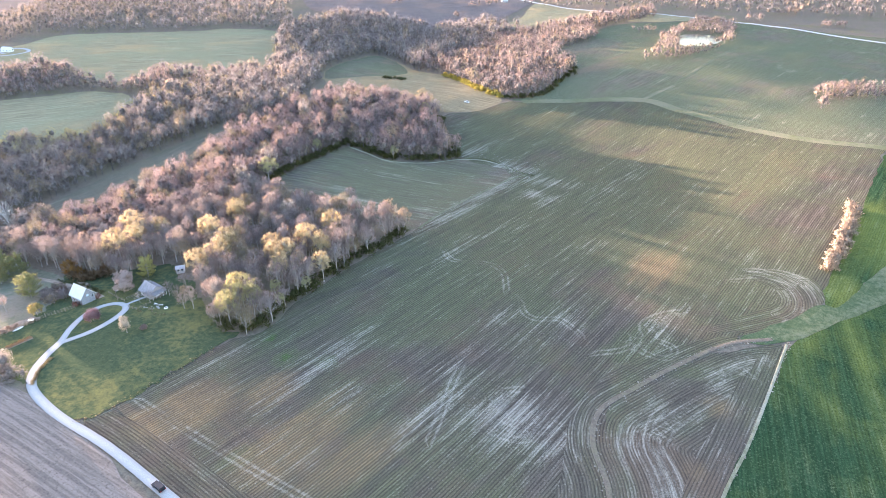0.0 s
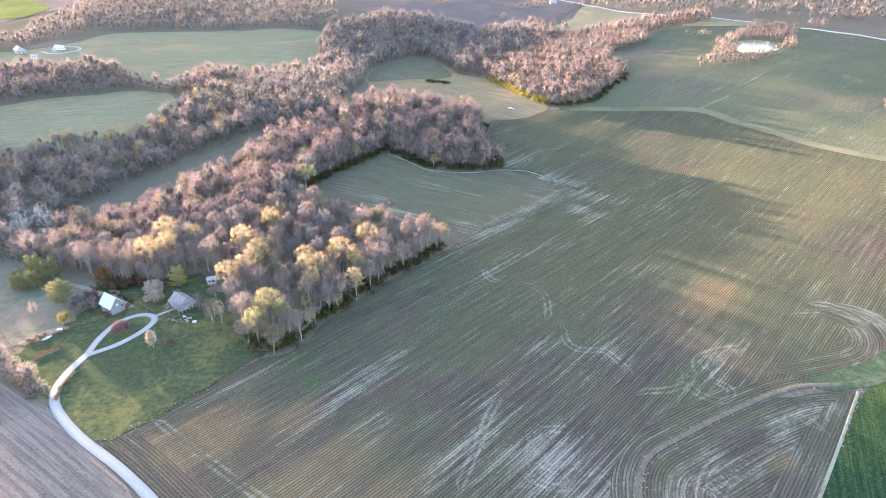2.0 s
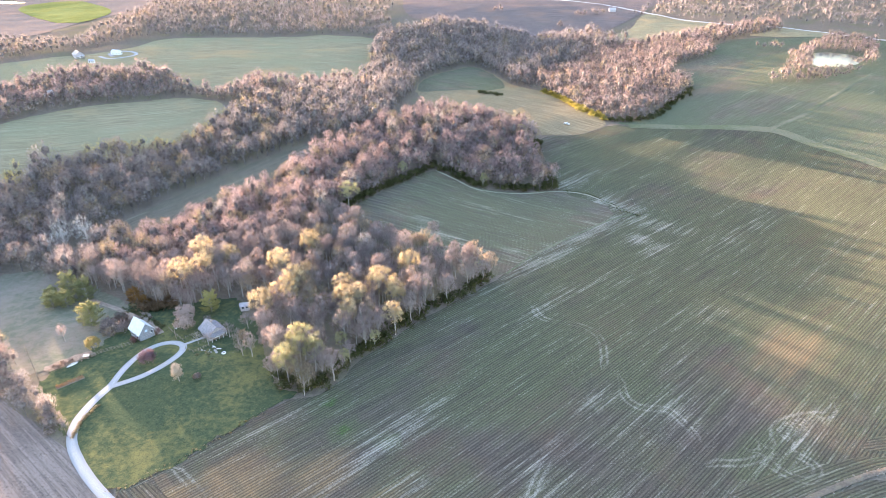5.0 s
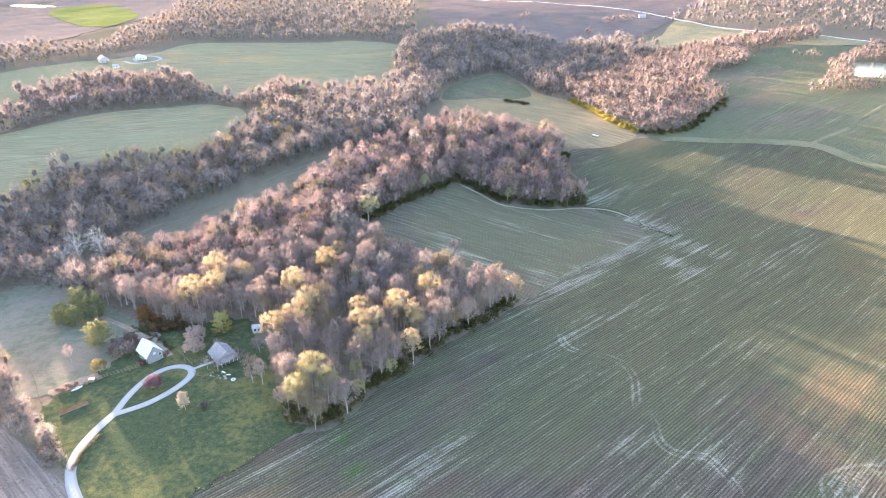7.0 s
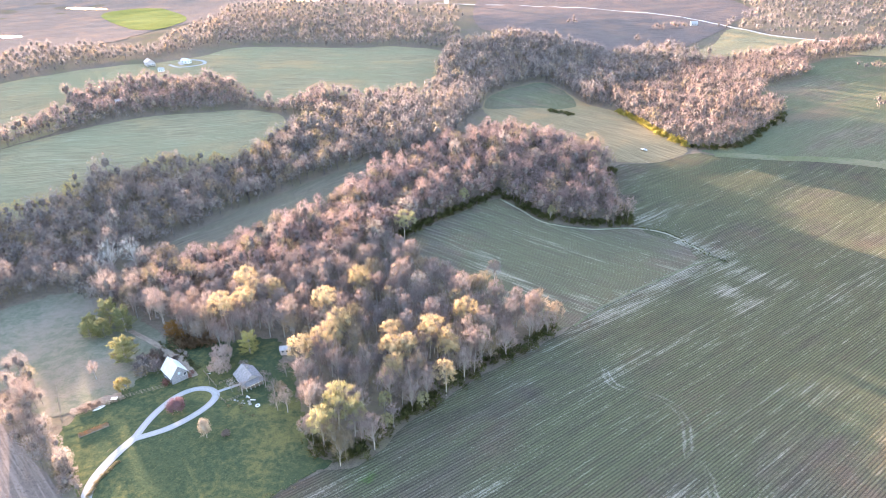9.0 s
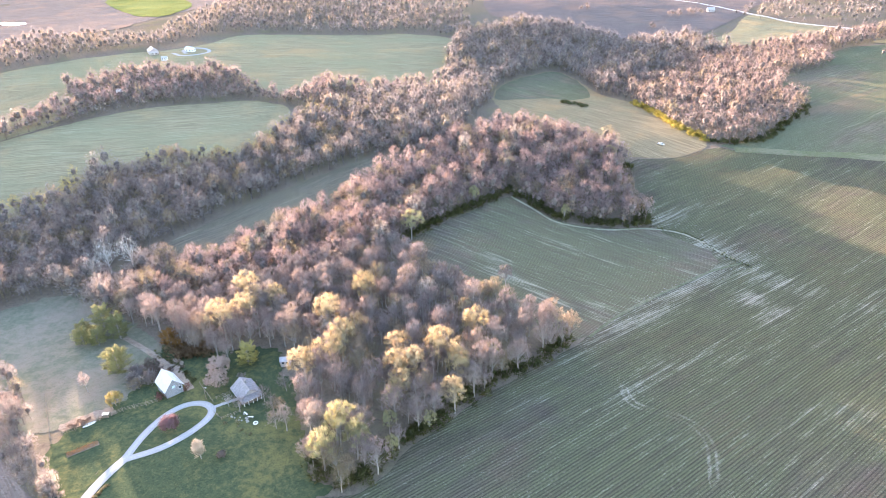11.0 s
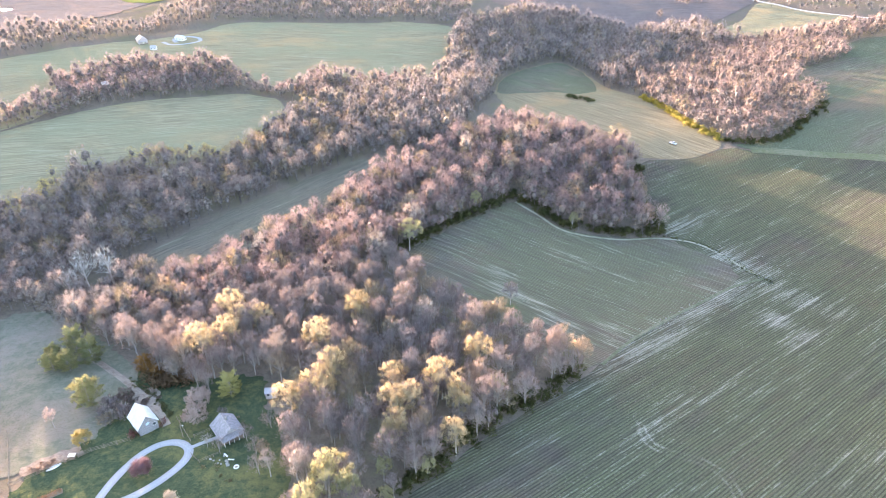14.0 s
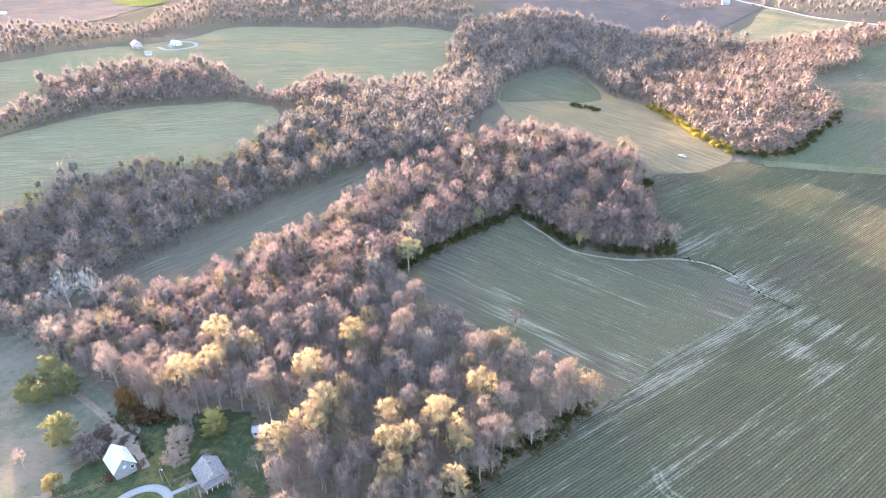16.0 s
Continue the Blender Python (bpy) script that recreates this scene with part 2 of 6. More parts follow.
SOIL, GREEN, STRAW = (0.138, 0.117, 0.096), (0.112, 0.126, 0.067), (0.405, 0.372, 0.318)
TAN = (0.25, 0.178, 0.10)
MAT = {
    "litter": grass("leaf_litter_ground", (0.15, 0.122, 0.095), (0.23, 0.19, 0.15), (0.17, 0.155, 0.095), 0.56, 0.5),
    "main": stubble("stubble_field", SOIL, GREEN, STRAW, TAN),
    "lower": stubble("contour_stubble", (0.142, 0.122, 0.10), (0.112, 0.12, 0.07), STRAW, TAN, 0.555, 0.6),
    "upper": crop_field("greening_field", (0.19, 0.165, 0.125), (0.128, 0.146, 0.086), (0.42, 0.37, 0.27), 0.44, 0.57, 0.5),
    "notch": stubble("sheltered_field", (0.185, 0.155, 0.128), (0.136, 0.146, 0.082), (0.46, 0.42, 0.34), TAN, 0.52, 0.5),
    "hay": crop_field("hay_field", (0.33, 0.285, 0.178), (0.25, 0.246, 0.15), (0.42, 0.37, 0.26), 0.50, 0.54, 0.25),
    "patch": crop_field("dry_hay_field", (0.29, 0.238, 0.15), (0.225, 0.212, 0.125), (0.40, 0.33, 0.22), 0.55, 0.53, 0.25),
    "strip": crop_field("narrow_field", (0.195, 0.168, 0.128), (0.172, 0.158, 0.108), (0.36, 0.33, 0.25), 0.5, 0.57, 0.25),
    "bare": crop_field("bare_field", (0.27, 0.22, 0.19), (0.24, 0.20, 0.16), (0.36, 0.31, 0.265), 0.6, 0.6, 0.12),
    "dark_far": crop_field("ploughed_field", (0.23, 0.185, 0.17), (0.21, 0.185, 0.15), (0.34, 0.29, 0.25), 0.6, 0.64, 0.3),
    # yellow-green patches put sunlight on the wheat into its colour
    "wheat": crop_field("winter_wheat", (0.036, 0.074, 0.036), (0.135, 0.16, 0.042), (0.20, 0.23, 0.13), 0.50, 0.555, 0.22),
    "bright": crop_field("bright_green_field", (0.22, 0.24, 0.08), (0.26, 0.27, 0.10), (0.32, 0.32, 0.14), 0.5, 0.66, 0.2),
    "lawn": grass("rough_lawn", (0.050, 0.072, 0.042), (0.085, 0.103, 0.054), (0.17, 0.16, 0.066), 0.55, 0.45),
    "pasture": grass("pasture", (0.15, 0.155, 0.11), (0.205, 0.205, 0.15), (0.25, 0.215, 0.175), 0.54, 0.25),
    "bank": grass("grassed_waterway", (0.10, 0.115, 0.068), (0.16, 0.165, 0.105), (0.22, 0.205, 0.145), 0.52, 0.6),
}


# ---------------------------------------------------------------- terrain
HILL_X = np.array([-520, -380, -240, -110, 20, 150, 300], float)
HILL_Y = np.array([130, 250, 370, 500, 640, 800, 1000], float)
HILL_SPREAD = np.interp(HILL_Y, [130, 500, 1000], [85, 105, 150])
HILL_HEIGHT = np.array([
    (-0.1, 0.4, 2.9, -0.4, 2.7, 5.6, 3.4),
    (-0.8, -5.3, 1.8, 1.5, 0.9, -1.6, -1.7),
    (4.9, -7.8, -9.5, -2.3, 2.0, 3.2, 2.1),
    (2.9, 2.1, 5.8, 5.5, -5.2, -7.7, 6.1),
    (-2.6, -0.0, -9.2, 2.1, -2.7, -10.4, 3.5),
    (-2.5, 10.1, -0.4, -1.1, 9.1, -0.1, 0.5),
    (-1.7, 4.4, 7.4, 4.5, 5.1, 1.5, 1.1),
])


def height(x, y):
    x, y = np.asarray(x, float), np.asarray(y, float)
    bx = np.exp(-((x[..., None] - HILL_X) ** 2) / (2 * 105.0**2))
    by = np.exp(-((y[..., None] - HILL_Y) ** 2) / (2 * HILL_SPREAD**2))
    rise = np.clip((np.hypot(x, y) - 1350) / 1200, 0, 1)
    swell = np.sin(x / 11.5 + 1.7 * np.sin(y / 31.0)) * np.sin(y / 14.0 + 1.4 * np.sin(x / 37.0)) + 0.6 * np.sin((x + y) / 17.0 + np.sin(y / 41.0))
    swell = swell * np.interp(np.hypot(x, y), [150, 260, 500], [0.05, 0.22, 0.5])
    return np.einsum("...i,ij,...j->...", bx, HILL_HEIGHT, by) + swell + 22 * rise * (1 + 0.5 * np.sin(x / 310 + 1) * np.cos(y / 270))


def mesh_of(name, verts, faces, material, uv=None, normals=None):
    """A mesh from arrays; faces all of one size."""
    verts, faces = np.asarray(verts, np.float32), np.asarray(faces, np.int32)
    me = bpy.data.meshes.new(name)
    side = faces.shape[1]
    me.vertices.add(len(verts)), me.loops.add(faces.size), me.polygons.add(len(faces))
    me.vertices.foreach_set("co", verts.ravel())
    me.loops.foreach_set("vertex_index", faces.ravel())
    me.polygons.foreach_set("loop_start", np.arange(len(faces), dtype=np.int32) * side)
    if uv is not None:
        layer = me.uv_layers.new(name="rows")
        layer.data.foreach_set("uv", np.asarray(uv, np.float32)[faces.ravel()].ravel())
    me.update(calc_edges=True)
    if normals is not None:
        me.shade_smooth()
        me.normals_split_custom_set_from_vertices(np.asarray(normals, np.float32))
    for mat in material if isinstance(material, (list, tuple)) else [material]:
        me.materials.append(mat)
    return me


def stretched(low, fine_low, fine_high, high, step):
    """Ticks with an even step in the middle that widens outwards."""
    ticks = list(np.arange(fine_low, fine_high + 1, step))
    gap, at = step, fine_high
    while at < high:
        gap *= 1.35
        at += gap
        ticks.append(at)
    gap, at = step, fine_low
    while at > low:
        gap *= 1.35
        at -= gap
        ticks.insert(0, at)
    return np.array(ticks)


def build_ground():
    xs, ys = stretched(-4200, -800, 480, 4200, 8.0), stretched(-4200, 40, 1250, 4600, 8.0)
    gx, gy = np.meshgrid(xs, ys)
    verts = np.stack([gx.ravel(), gy.ravel(), height(gx, gy).ravel()], 1)
    a = (np.arange(len(ys) - 1)[:, None] * len(xs) + np.arange(len(xs) - 1)).ravel()
    faces = np.stack([a, a + 1, a + len(xs) + 1, a + len(xs)], 1)
    ob = new("ground", mesh_of("ground", verts, faces, MAT["litter"]))
    ob.data.shade_smooth()
    return tagged(ob, "rolling ground of dry grass and fallen leaves", "ground", kind="structure")


def inside(poly, x, y):
    """Which of the places lie in the outline."""
    x, y = np.asarray(x, float), np.asarray(y, float)
    hit = np.zeros(x.shape, bool)
    for (ax, ay), (bx, by) in zip(poly, poly[1:] + poly[:1]):
        if ay != by:
            hit ^= ((ay > y) != (by > y)) & (x < (bx - ax) * (y - ay) / (by - ay) + ax)
    return hit


def rounded(poly, times=2):
    for _ in range(times):
        poly = [q for (ax, ay), (bx, by) in zip(poly, poly[1:] + poly[:1]) for q in ((0.8 * ax + 0.2 * bx, 0.8 * ay + 0.2 * by), (0.2 * ax + 0.8 * bx, 0.2 * ay + 0.8 * by))]
    return poly


def curve_points(points, per=8):
    """A smooth open line through the points."""
    p = [Vector(q) for q in points]
    p = [2 * p[0] - p[1]] + p + [2 * p[-1] - p[-2]]
    out = []
    for a, b, c, d in zip(p, p[1:], p[2:], p[3:]):
        for k in range(per):
            t = k / per
            out.append(0.5 * (2 * b + (c - a) * t + (2 * a - 5 * b + 4 * c - d) * t * t + (3 * b - a - 3 * c + d) * t**3))
    return out + [p[-2]]


def straight_rows(turn):
    c, s = math.cos(radians(turn)), math.sin(radians(turn))
    return lambda x, y: (x * c + y * s, -x * s + y * c)


def looped_rows(a, b):
    """Rows that run round a line from a to b."""
    (ax, ay), (bx, by) = a, b
    length = math.hypot(bx - ax, by - ay)
    ux, uy = (bx - ax) / length, (by - ay) / length

    def at(x, y):
        along = (x - ax) * ux + (y - ay) * uy
        near = np.clip(along, 0, length)
        off = np.hypot(x - ax - near * ux, y - ay - near * uy)
        return along + 60 * np.sign(-(x - ax) * uy + (y - ay) * ux), off

    return at


def offset_from(points, x, y):
    """Distance from a smooth line, with the sign of the side, and the way along it."""
    line = np.array([tuple(q) for q in curve_points([(float(a), float(b)) for a, b in points], 5)])
    best, signed, way, run = np.full(x.shape, 1e9), np.zeros(x.shape), np.zeros(x.shape), 0.0
    for (ax, ay), (bx, by) in zip(line, line[1:]):
        length = max(math.hypot(bx - ax, by - ay), 1e-6)
        ux, uy = (bx - ax) / length, (by - ay) / length
        t = np.clip((x - ax) * ux + (y - ay) * uy, 0, length)
        d = np.hypot(x - ax - t * ux, y - ay - t * uy)
        near = d < best
        best = np.where(near, d, best)
        signed = np.where(near, np.where((y - ay) * ux - (x - ax) * uy < 0, -d, d), signed)
        way = np.where(near, run + t, way)
        run += length
    return signed, way


def followed_rows(points):
    """Rows that keep to a winding line."""

    def at(x, y):
        off, way = offset_from(points, x, y)
        return way, off

    return at


def heaps(spots, turn=50.0):
    """Soft-edged patches: x, y, reach along the rows, reach across them, strength."""
    c, s = math.cos(radians(turn)), math.sin(radians(turn))

    def at(x, y):
        out = np.zeros(x.shape)
        for px, py, along_rows, across, force in spots:
            u, w = ((x - px) * c + (y - py) * s) / along_rows, (-(x - px) * s + (y - py) * c) / across
            out = np.maximum(out, force * np.exp(-(u * u + w * w)))
        return out

    return at


def drape(name, poly, material, lift, rows, label, category, step=9.0, soften=2, wobble=0.8, ragged=0.0, marks=None, tracks=()):
    """A field or lawn laid over the ground inside an outline."""
    poly = rounded([tuple(map(float, q)) for q in poly], soften)
    edge = []
    for (ax, ay), (bx, by) in zip(poly, poly[1:] + poly[:1]):
        n = max(1, int(math.hypot(bx - ax, by - ay) / (0.7 if ragged else min(step, 4.0))))
        edge += [(ax + (bx - ax) * k / n, ay + (by - ay) * k / n) for k in range(n)]
    edge = [(x + wobble * noise.noise((x * 0.11, y * 0.11, 1.0)) * 2, y + wobble * noise.noise((x * 0.11, y * 0.11, 7.0)) * 2) for x, y in edge]
    if ragged:
        edge = [(x + ragged * (noise.noise((x * 0.35, y * 0.35, 3.0)) + 0.6 * noise.noise((x * 1.1, y * 1.1, 5.0))), y + ragged * (noise.noise((x * 0.35, y * 0.35, 13.0)) + 0.6 * noise.noise((x * 1.1, y * 1.1, 15.0)))) for x, y in edge]
    pts = np.array(edge)
    gx, gy = np.meshgrid(np.arange(pts[:, 0].min(), pts[:, 0].max(), step), np.arange(pts[:, 1].min(), pts[:, 1].max(), step))
    gx, gy = gx.ravel() + 0.13, gy.ravel() + 0.17
    keep = inside(edge, gx, gy)
    both = [Vector(q) for q in edge] + [Vector((x, y)) for x, y in zip(gx[keep], gy[keep])]
    n = len(edge)
    v, _, f, _, _, _ = delaunay_2d_cdt(both, [(k, (k + 1) % n) for k in range(n)], [list(range(n))], 1, 0.01)
    v = np.array([tuple(q) for q in v])
    tri = np.array([t for t in f if len(t) == 3], np.int32)
    u, w = rows(v[:, 0], v[:, 1])
    verts = np.stack([v[:, 0], v[:, 1], height(v[:, 0], v[:, 1]) + lift], 1)
    ob = new(name, mesh_of(name, verts, tri, material, np.stack([u, w], 1)))
    ob.data.shade_smooth()
    for mark, spread in (marks or {}).items():
        ob.data.attributes.new(mark, "FLOAT", "POINT").data.foreach_set("value", spread(v[:, 0], v[:, 1]).astype(np.float32))
    if marks is not None:
        off = np.full(len(v), 30.0)
        for line in tracks:
            d, _ = offset_from(line, v[:, 0], v[:, 1])
            off = np.where(np.abs(d) < np.abs(off), d, off)
        ob.data.attributes.new("track", "FLOAT", "POINT").data.foreach_set("value", np.clip(off, -9, 9).astype(np.float32))
        ob.data.attributes.new("trodden", "FLOAT", "POINT").data.foreach_set("value", np.clip((5.0 - np.abs(off)) / 1.5, 0, 1).astype(np.float32))
    return tagged(ob, label, category, kind="structure")


def ribbon(name, points, width, material, lift, label, category, kind="structure", per=8):
    """A strip of even width along a smooth line."""
    line = curve_points(points, per)
    verts, uv, along = [], [], 0.0
    for k, q in enumerate(line):
        way = line[min(k + 1, len(line) - 1)] - line[max(k - 1, 0)]
        side = Vector((-way.y, way.x)).normalized()
        if k:
            along += (q - line[k - 1]).length
        w = width * (1 + 0.07 * noise.noise((q.x * 0.2, q.y * 0.2, 3.0)))
        for s in (-0.5, -0.25, 0.0, 0.25, 0.5):
            e = q + side * w * s
            crown = 0.06 * (1 - (2 * s) ** 2)
            verts.append((e.x, e.y, float(height(e.x, e.y)) + lift + crown))
            uv.append((along, s * w))
    a = (np.arange(len(line) - 1)[:, None] * 5 + np.arange(4)).ravel()
    ob = new(name, mesh_of(name, verts, np.stack([a, a + 5, a + 6, a + 1], 1), material, np.array(uv)))
    ob.data.shade_smooth()
    return tagged(ob, label, category, kind=kind)


build_ground()

# ---------------------------------------------------------------- outlines of woods and fields
NEAR_WOOD = [(-84, 195), (-72, 191), (-65, 199), (-62, 211), (-54, 223), (-40, 247), (-26, 264), (-17, 279), (-24, 285), (-38, 286), (-57, 299), (-83, 310), (-105, 331), (-113, 316), (-129, 301), (-163, 281), (-183, 268), (-198, 262), (-204, 258), (-169, 242), (-154, 236), (-136, 242), (-120, 249), (-107, 233), (-96, 216)]
MIDDLE_WOOD = [(-206, 257), (-197, 272), (-193, 295), (-176, 328), (-156, 360), (-144, 397), (-118, 451), (-111, 483), (-76, 512), (-12, 483), (-2, 462), (-8, 454), (-4, 429), (9, 386), (-12, 380), (-34, 379), (-49, 391), (-64, 403), (-88, 366), (-106, 336), (-103, 283), (-125, 271), (-154, 267)]
LEFT_WOOD = [(-277, 224), (-260, 249), (-242, 273), (-237, 298), (-230, 322), (-207, 374), (-180, 409), (-160, 437), (-132, 448), (-113, 476), (-112, 588), (-122, 622), (-144, 616), (-158, 593), (-205, 556), (-234, 492), (-239, 441), (-244, 414), (-290, 402), (-327, 385), (-311, 349), (-330, 321), (-356, 293)]
MID_WOOD = [(-426, 362), (-413, 401), (-398, 436), (-380, 474), (-340, 510), (-301, 531), (-253, 527), (-213, 527), (-205, 556), (-185, 584), (-164, 626), (-217, 587), (-261, 591), (-271, 546), (-295, 543), (-347, 595), (-385, 583), (-430, 570), (-460, 514), (-442, 500), (-425, 480), (-432, 428), (-458, 372), (-474, 340), (-440, 330)]
FAR_WOOD = [(-601, 494), (-565, 549), (-534, 607), (-486, 666), (-466, 700), (-452, 750), (-350, 784), (-320, 781), (-263, 817), (-193, 816), (-180, 847), (-226, 949), (-328, 1016), (-604, 1009), (-560, 860), (-512, 697), (-658, 689), (-652, 637), (-754, 619)]
DIAGONAL_WOOD = [(-132, 448), (-113, 476), (-112, 588), (-119, 645), (-104, 701), (-78, 744), (-52, 709), (-27, 644), (1, 704), (56, 783), (97, 817), (63, 887), (-14, 860), (-77, 901), (-143, 914), (-180, 847), (-193, 816), (-188, 735), (-164, 626), (-144, 616)]
RIGHT_WOOD = [(-27, 644), (3, 608), (27, 543), (51, 507), (77, 517), (96, 544), (119, 591), (123, 609), (112, 640), (120, 690), (160, 728), (180, 760), (172, 800), (218, 850), (283, 905), (294, 961), (180, 883), (98, 827), (28, 783), (-19, 672)]
POND_WOOD = [(219, 777), (226, 774), (243, 774), (241, 722), (266, 775), (332, 878), (366, 834), (357, 818), (306, 702), (256, 645), (225, 610), (181, 603), (196, 627), (223, 678), (250, 789)]
POND = [(240, 672), (258, 735), (275, 760), (300, 762), (312, 740), (292, 700), (262, 668)]
VALLEY_BACK = [(-420, 250), (-300, 250), (-300, 400), (-235, 470), (-100, 470), (-100, 660), (-420, 660)]
CLUMP = [(272, 465), (288, 496), (319, 517), (338, 511), (364, 507), (346, 476)]
LINK_WOOD = [(-245, 268), (-237, 302), (-222, 303), (-205, 296), (-194, 292), (-194, 262), (-206, 256), (-226, 262)]
SCRUB_LAND = [(-221, 219), (-185, 198), (-167, 183), (-152, 174), (-136, 163), (-136, 158), (-149, 165), (-167, 173), (-189, 184)]

MAIN_FIELD = [(-83, 126), (-96, 138), (-112, 146), (-106, 150), (-100, 155), (-95, 163), (-86, 176), (-78, 187), (-71, 190), (-63, 199), (-60, 211), (-52, 223), (-38, 247), (-24, 264), (-15, 277), (-3, 299), (26, 334), (45, 361), (10, 385), (-3, 429), (-2, 470), (25, 480), (51, 505), (68, 495), (96, 500), (155, 490), (173, 464), (205, 411), (231, 381), (262, 364), (249, 344), (199, 277), (171, 240), (144, 205), (129, 196), (105, 187), (87, 176), (72, 170), (59, 163), (50, 153), (46, 137), (48, 121), (40, 60), (38, -260), (-27, -260), (-27, 60), (-33, 82), (-42, 95), (-58, 107)]
LOWER_FIELD = [(112, 183), (122, 183), (100, 152), (78, 123), (65, 103), (60, 60), (60, -260), (38, -260), (40, 60), (48, 121), (46, 137), (50, 153), (59, 163), (72, 170), (87, 176)]
UPPER_FIELD = [(51, 507), (77, 517), (96, 544), (119, 591), (123, 609), (114, 645), (121, 715), (157, 751), (169, 789), (222, 858), (383, 875), (428, 830), (760, 620), (640, 300), (262, 366), (231, 384), (205, 414), (173, 467), (155, 494), (96, 503), (68, 498)]
NOTCH_FIELD = [(-104, 336), (-88, 364), (-64, 401), (-49, 389), (-34, 377), (-12, 378), (10, 385), (45, 361), (26, 334), (-3, 299), (-15, 277), (-26, 285), (-38, 286), (-57, 298), (-83, 308)]
PATCH_FIELD = [(-112, 588), (-119, 645), (-104, 701), (-78, 744), (-52, 709), (-27, 644), (3, 608), (27, 543), (51, 507), (25, 480), (-3, 474), (-12, 483), (-76, 512)]
STRIP_FIELD = [(-228, 312), (-207, 374), (-180, 409), (-160, 437), (-125, 447), (-142, 401), (-156, 360), (-176, 328), (-193, 297), (-205, 294), (-220, 300)]
WEST_FIELD = [(-426, 362), (-413, 401), (-398, 436), (-380, 474), (-340, 510), (-301, 531), (-253, 527), (-239, 441), (-258, 423), (-290, 402), (-327, 385), (-314, 349), (-330, 321), (-356, 293), (-420, 300)]
CORNER_FIELD = [(-576, 474), (-557, 541), (-496, 544), (-470, 523), (-442, 503), (-405, 483), (-404, 426), (-426, 375), (-540, 400)]
HOUSE_FIELD = [(-601, 494), (-561, 545), (-530, 603), (-474, 650), (-441, 682), (-440, 748), (-350, 784), (-320, 781), (-263, 817), (-193, 816), (-188, 735), (-164, 626), (-217, 587), (-261, 591), (-280, 544), (-347, 595), (-385, 583), (-430, 570), (-460, 514), (-566, 466)]
BROWN_FAR = [(-1093, 896), (-1109, 1071), (-859, 996), (-568, 768), (-658, 689), (-662, 646), (-704, 583)]
PALE_FAR = [(-1700, 700), (-1093, 850), (-704, 583), (-662, 646), (-600, 760), (-600, 1010), (-640, 1110), (-560, 1180), (-300, 1190), (-300, 1700), (-1700, 1700)]
GREEN_FAR = [(-836, 981), (-783, 1082), (-623, 950), (-588, 796)]
DARK_FAR = [(-300, 1500), (160, 1500), (210, 1200), (150, 1100), (136, 1036), (62, 882), (-14, 860), (-77, 901), (-143, 914), (-206, 964)]
WHEAT = [(123, 184), (142, 192), (169, 204), (211, 225), (300, 250), (300, -260), (60, -260), (60, 60), (65, 103), (78, 123), (100, 152)]
WHEAT_BACK = [(249, 344), (199, 277), (171, 240), (144, 205), (149, 201), (169, 218), (184, 230), (236, 262), (400, 330), (400, 420), (270, 366)]
WATERWAY = [(144, 205), (149, 201), (169, 218), (184, 230), (236, 262), (300, 285), (300, 250), (211, 225), (169, 204), (142, 192), (123, 184), (112, 183), (105, 187), (129, 196)]
LAWN = [(-145, 200), (-140, 212), (-128, 217), (-124, 236), (-109, 234), (-98, 216), (-86, 196), (-74, 191), (-80, 186), (-86, 176), (-95, 163), (-100, 155), (-106, 150), (-112, 144), (-125, 153), (-135, 162), (-140, 175)]
PASTURE = [(-290, 200), (-272, 221), (-259, 248), (-241, 272), (-205, 260), (-170, 243), (-157, 228), (-158, 212), (-161, 200), (-166, 192), (-179, 188), (-205, 200), (-240, 200)]
YARD = [(-166, 192), (-161, 200), (-158, 212), (-157, 228), (-170, 243), (-154, 238), (-125, 250), (-112, 234), (-127, 216), (-138, 212), (-145, 201), (-140, 175), (-135, 160), (-153, 172), (-164, 182)]
BARE_FIELD = [(-250, 160), (-189, 184), (-168, 174), (-150, 166), (-135, 158), (-121, 149), (-98, 134), (-85, 121), (-62, 105), (-47, 92), (-37, 78), (-33, 58), (-33, -260), (-250, -260)]

ROWS = straight_rows(50)
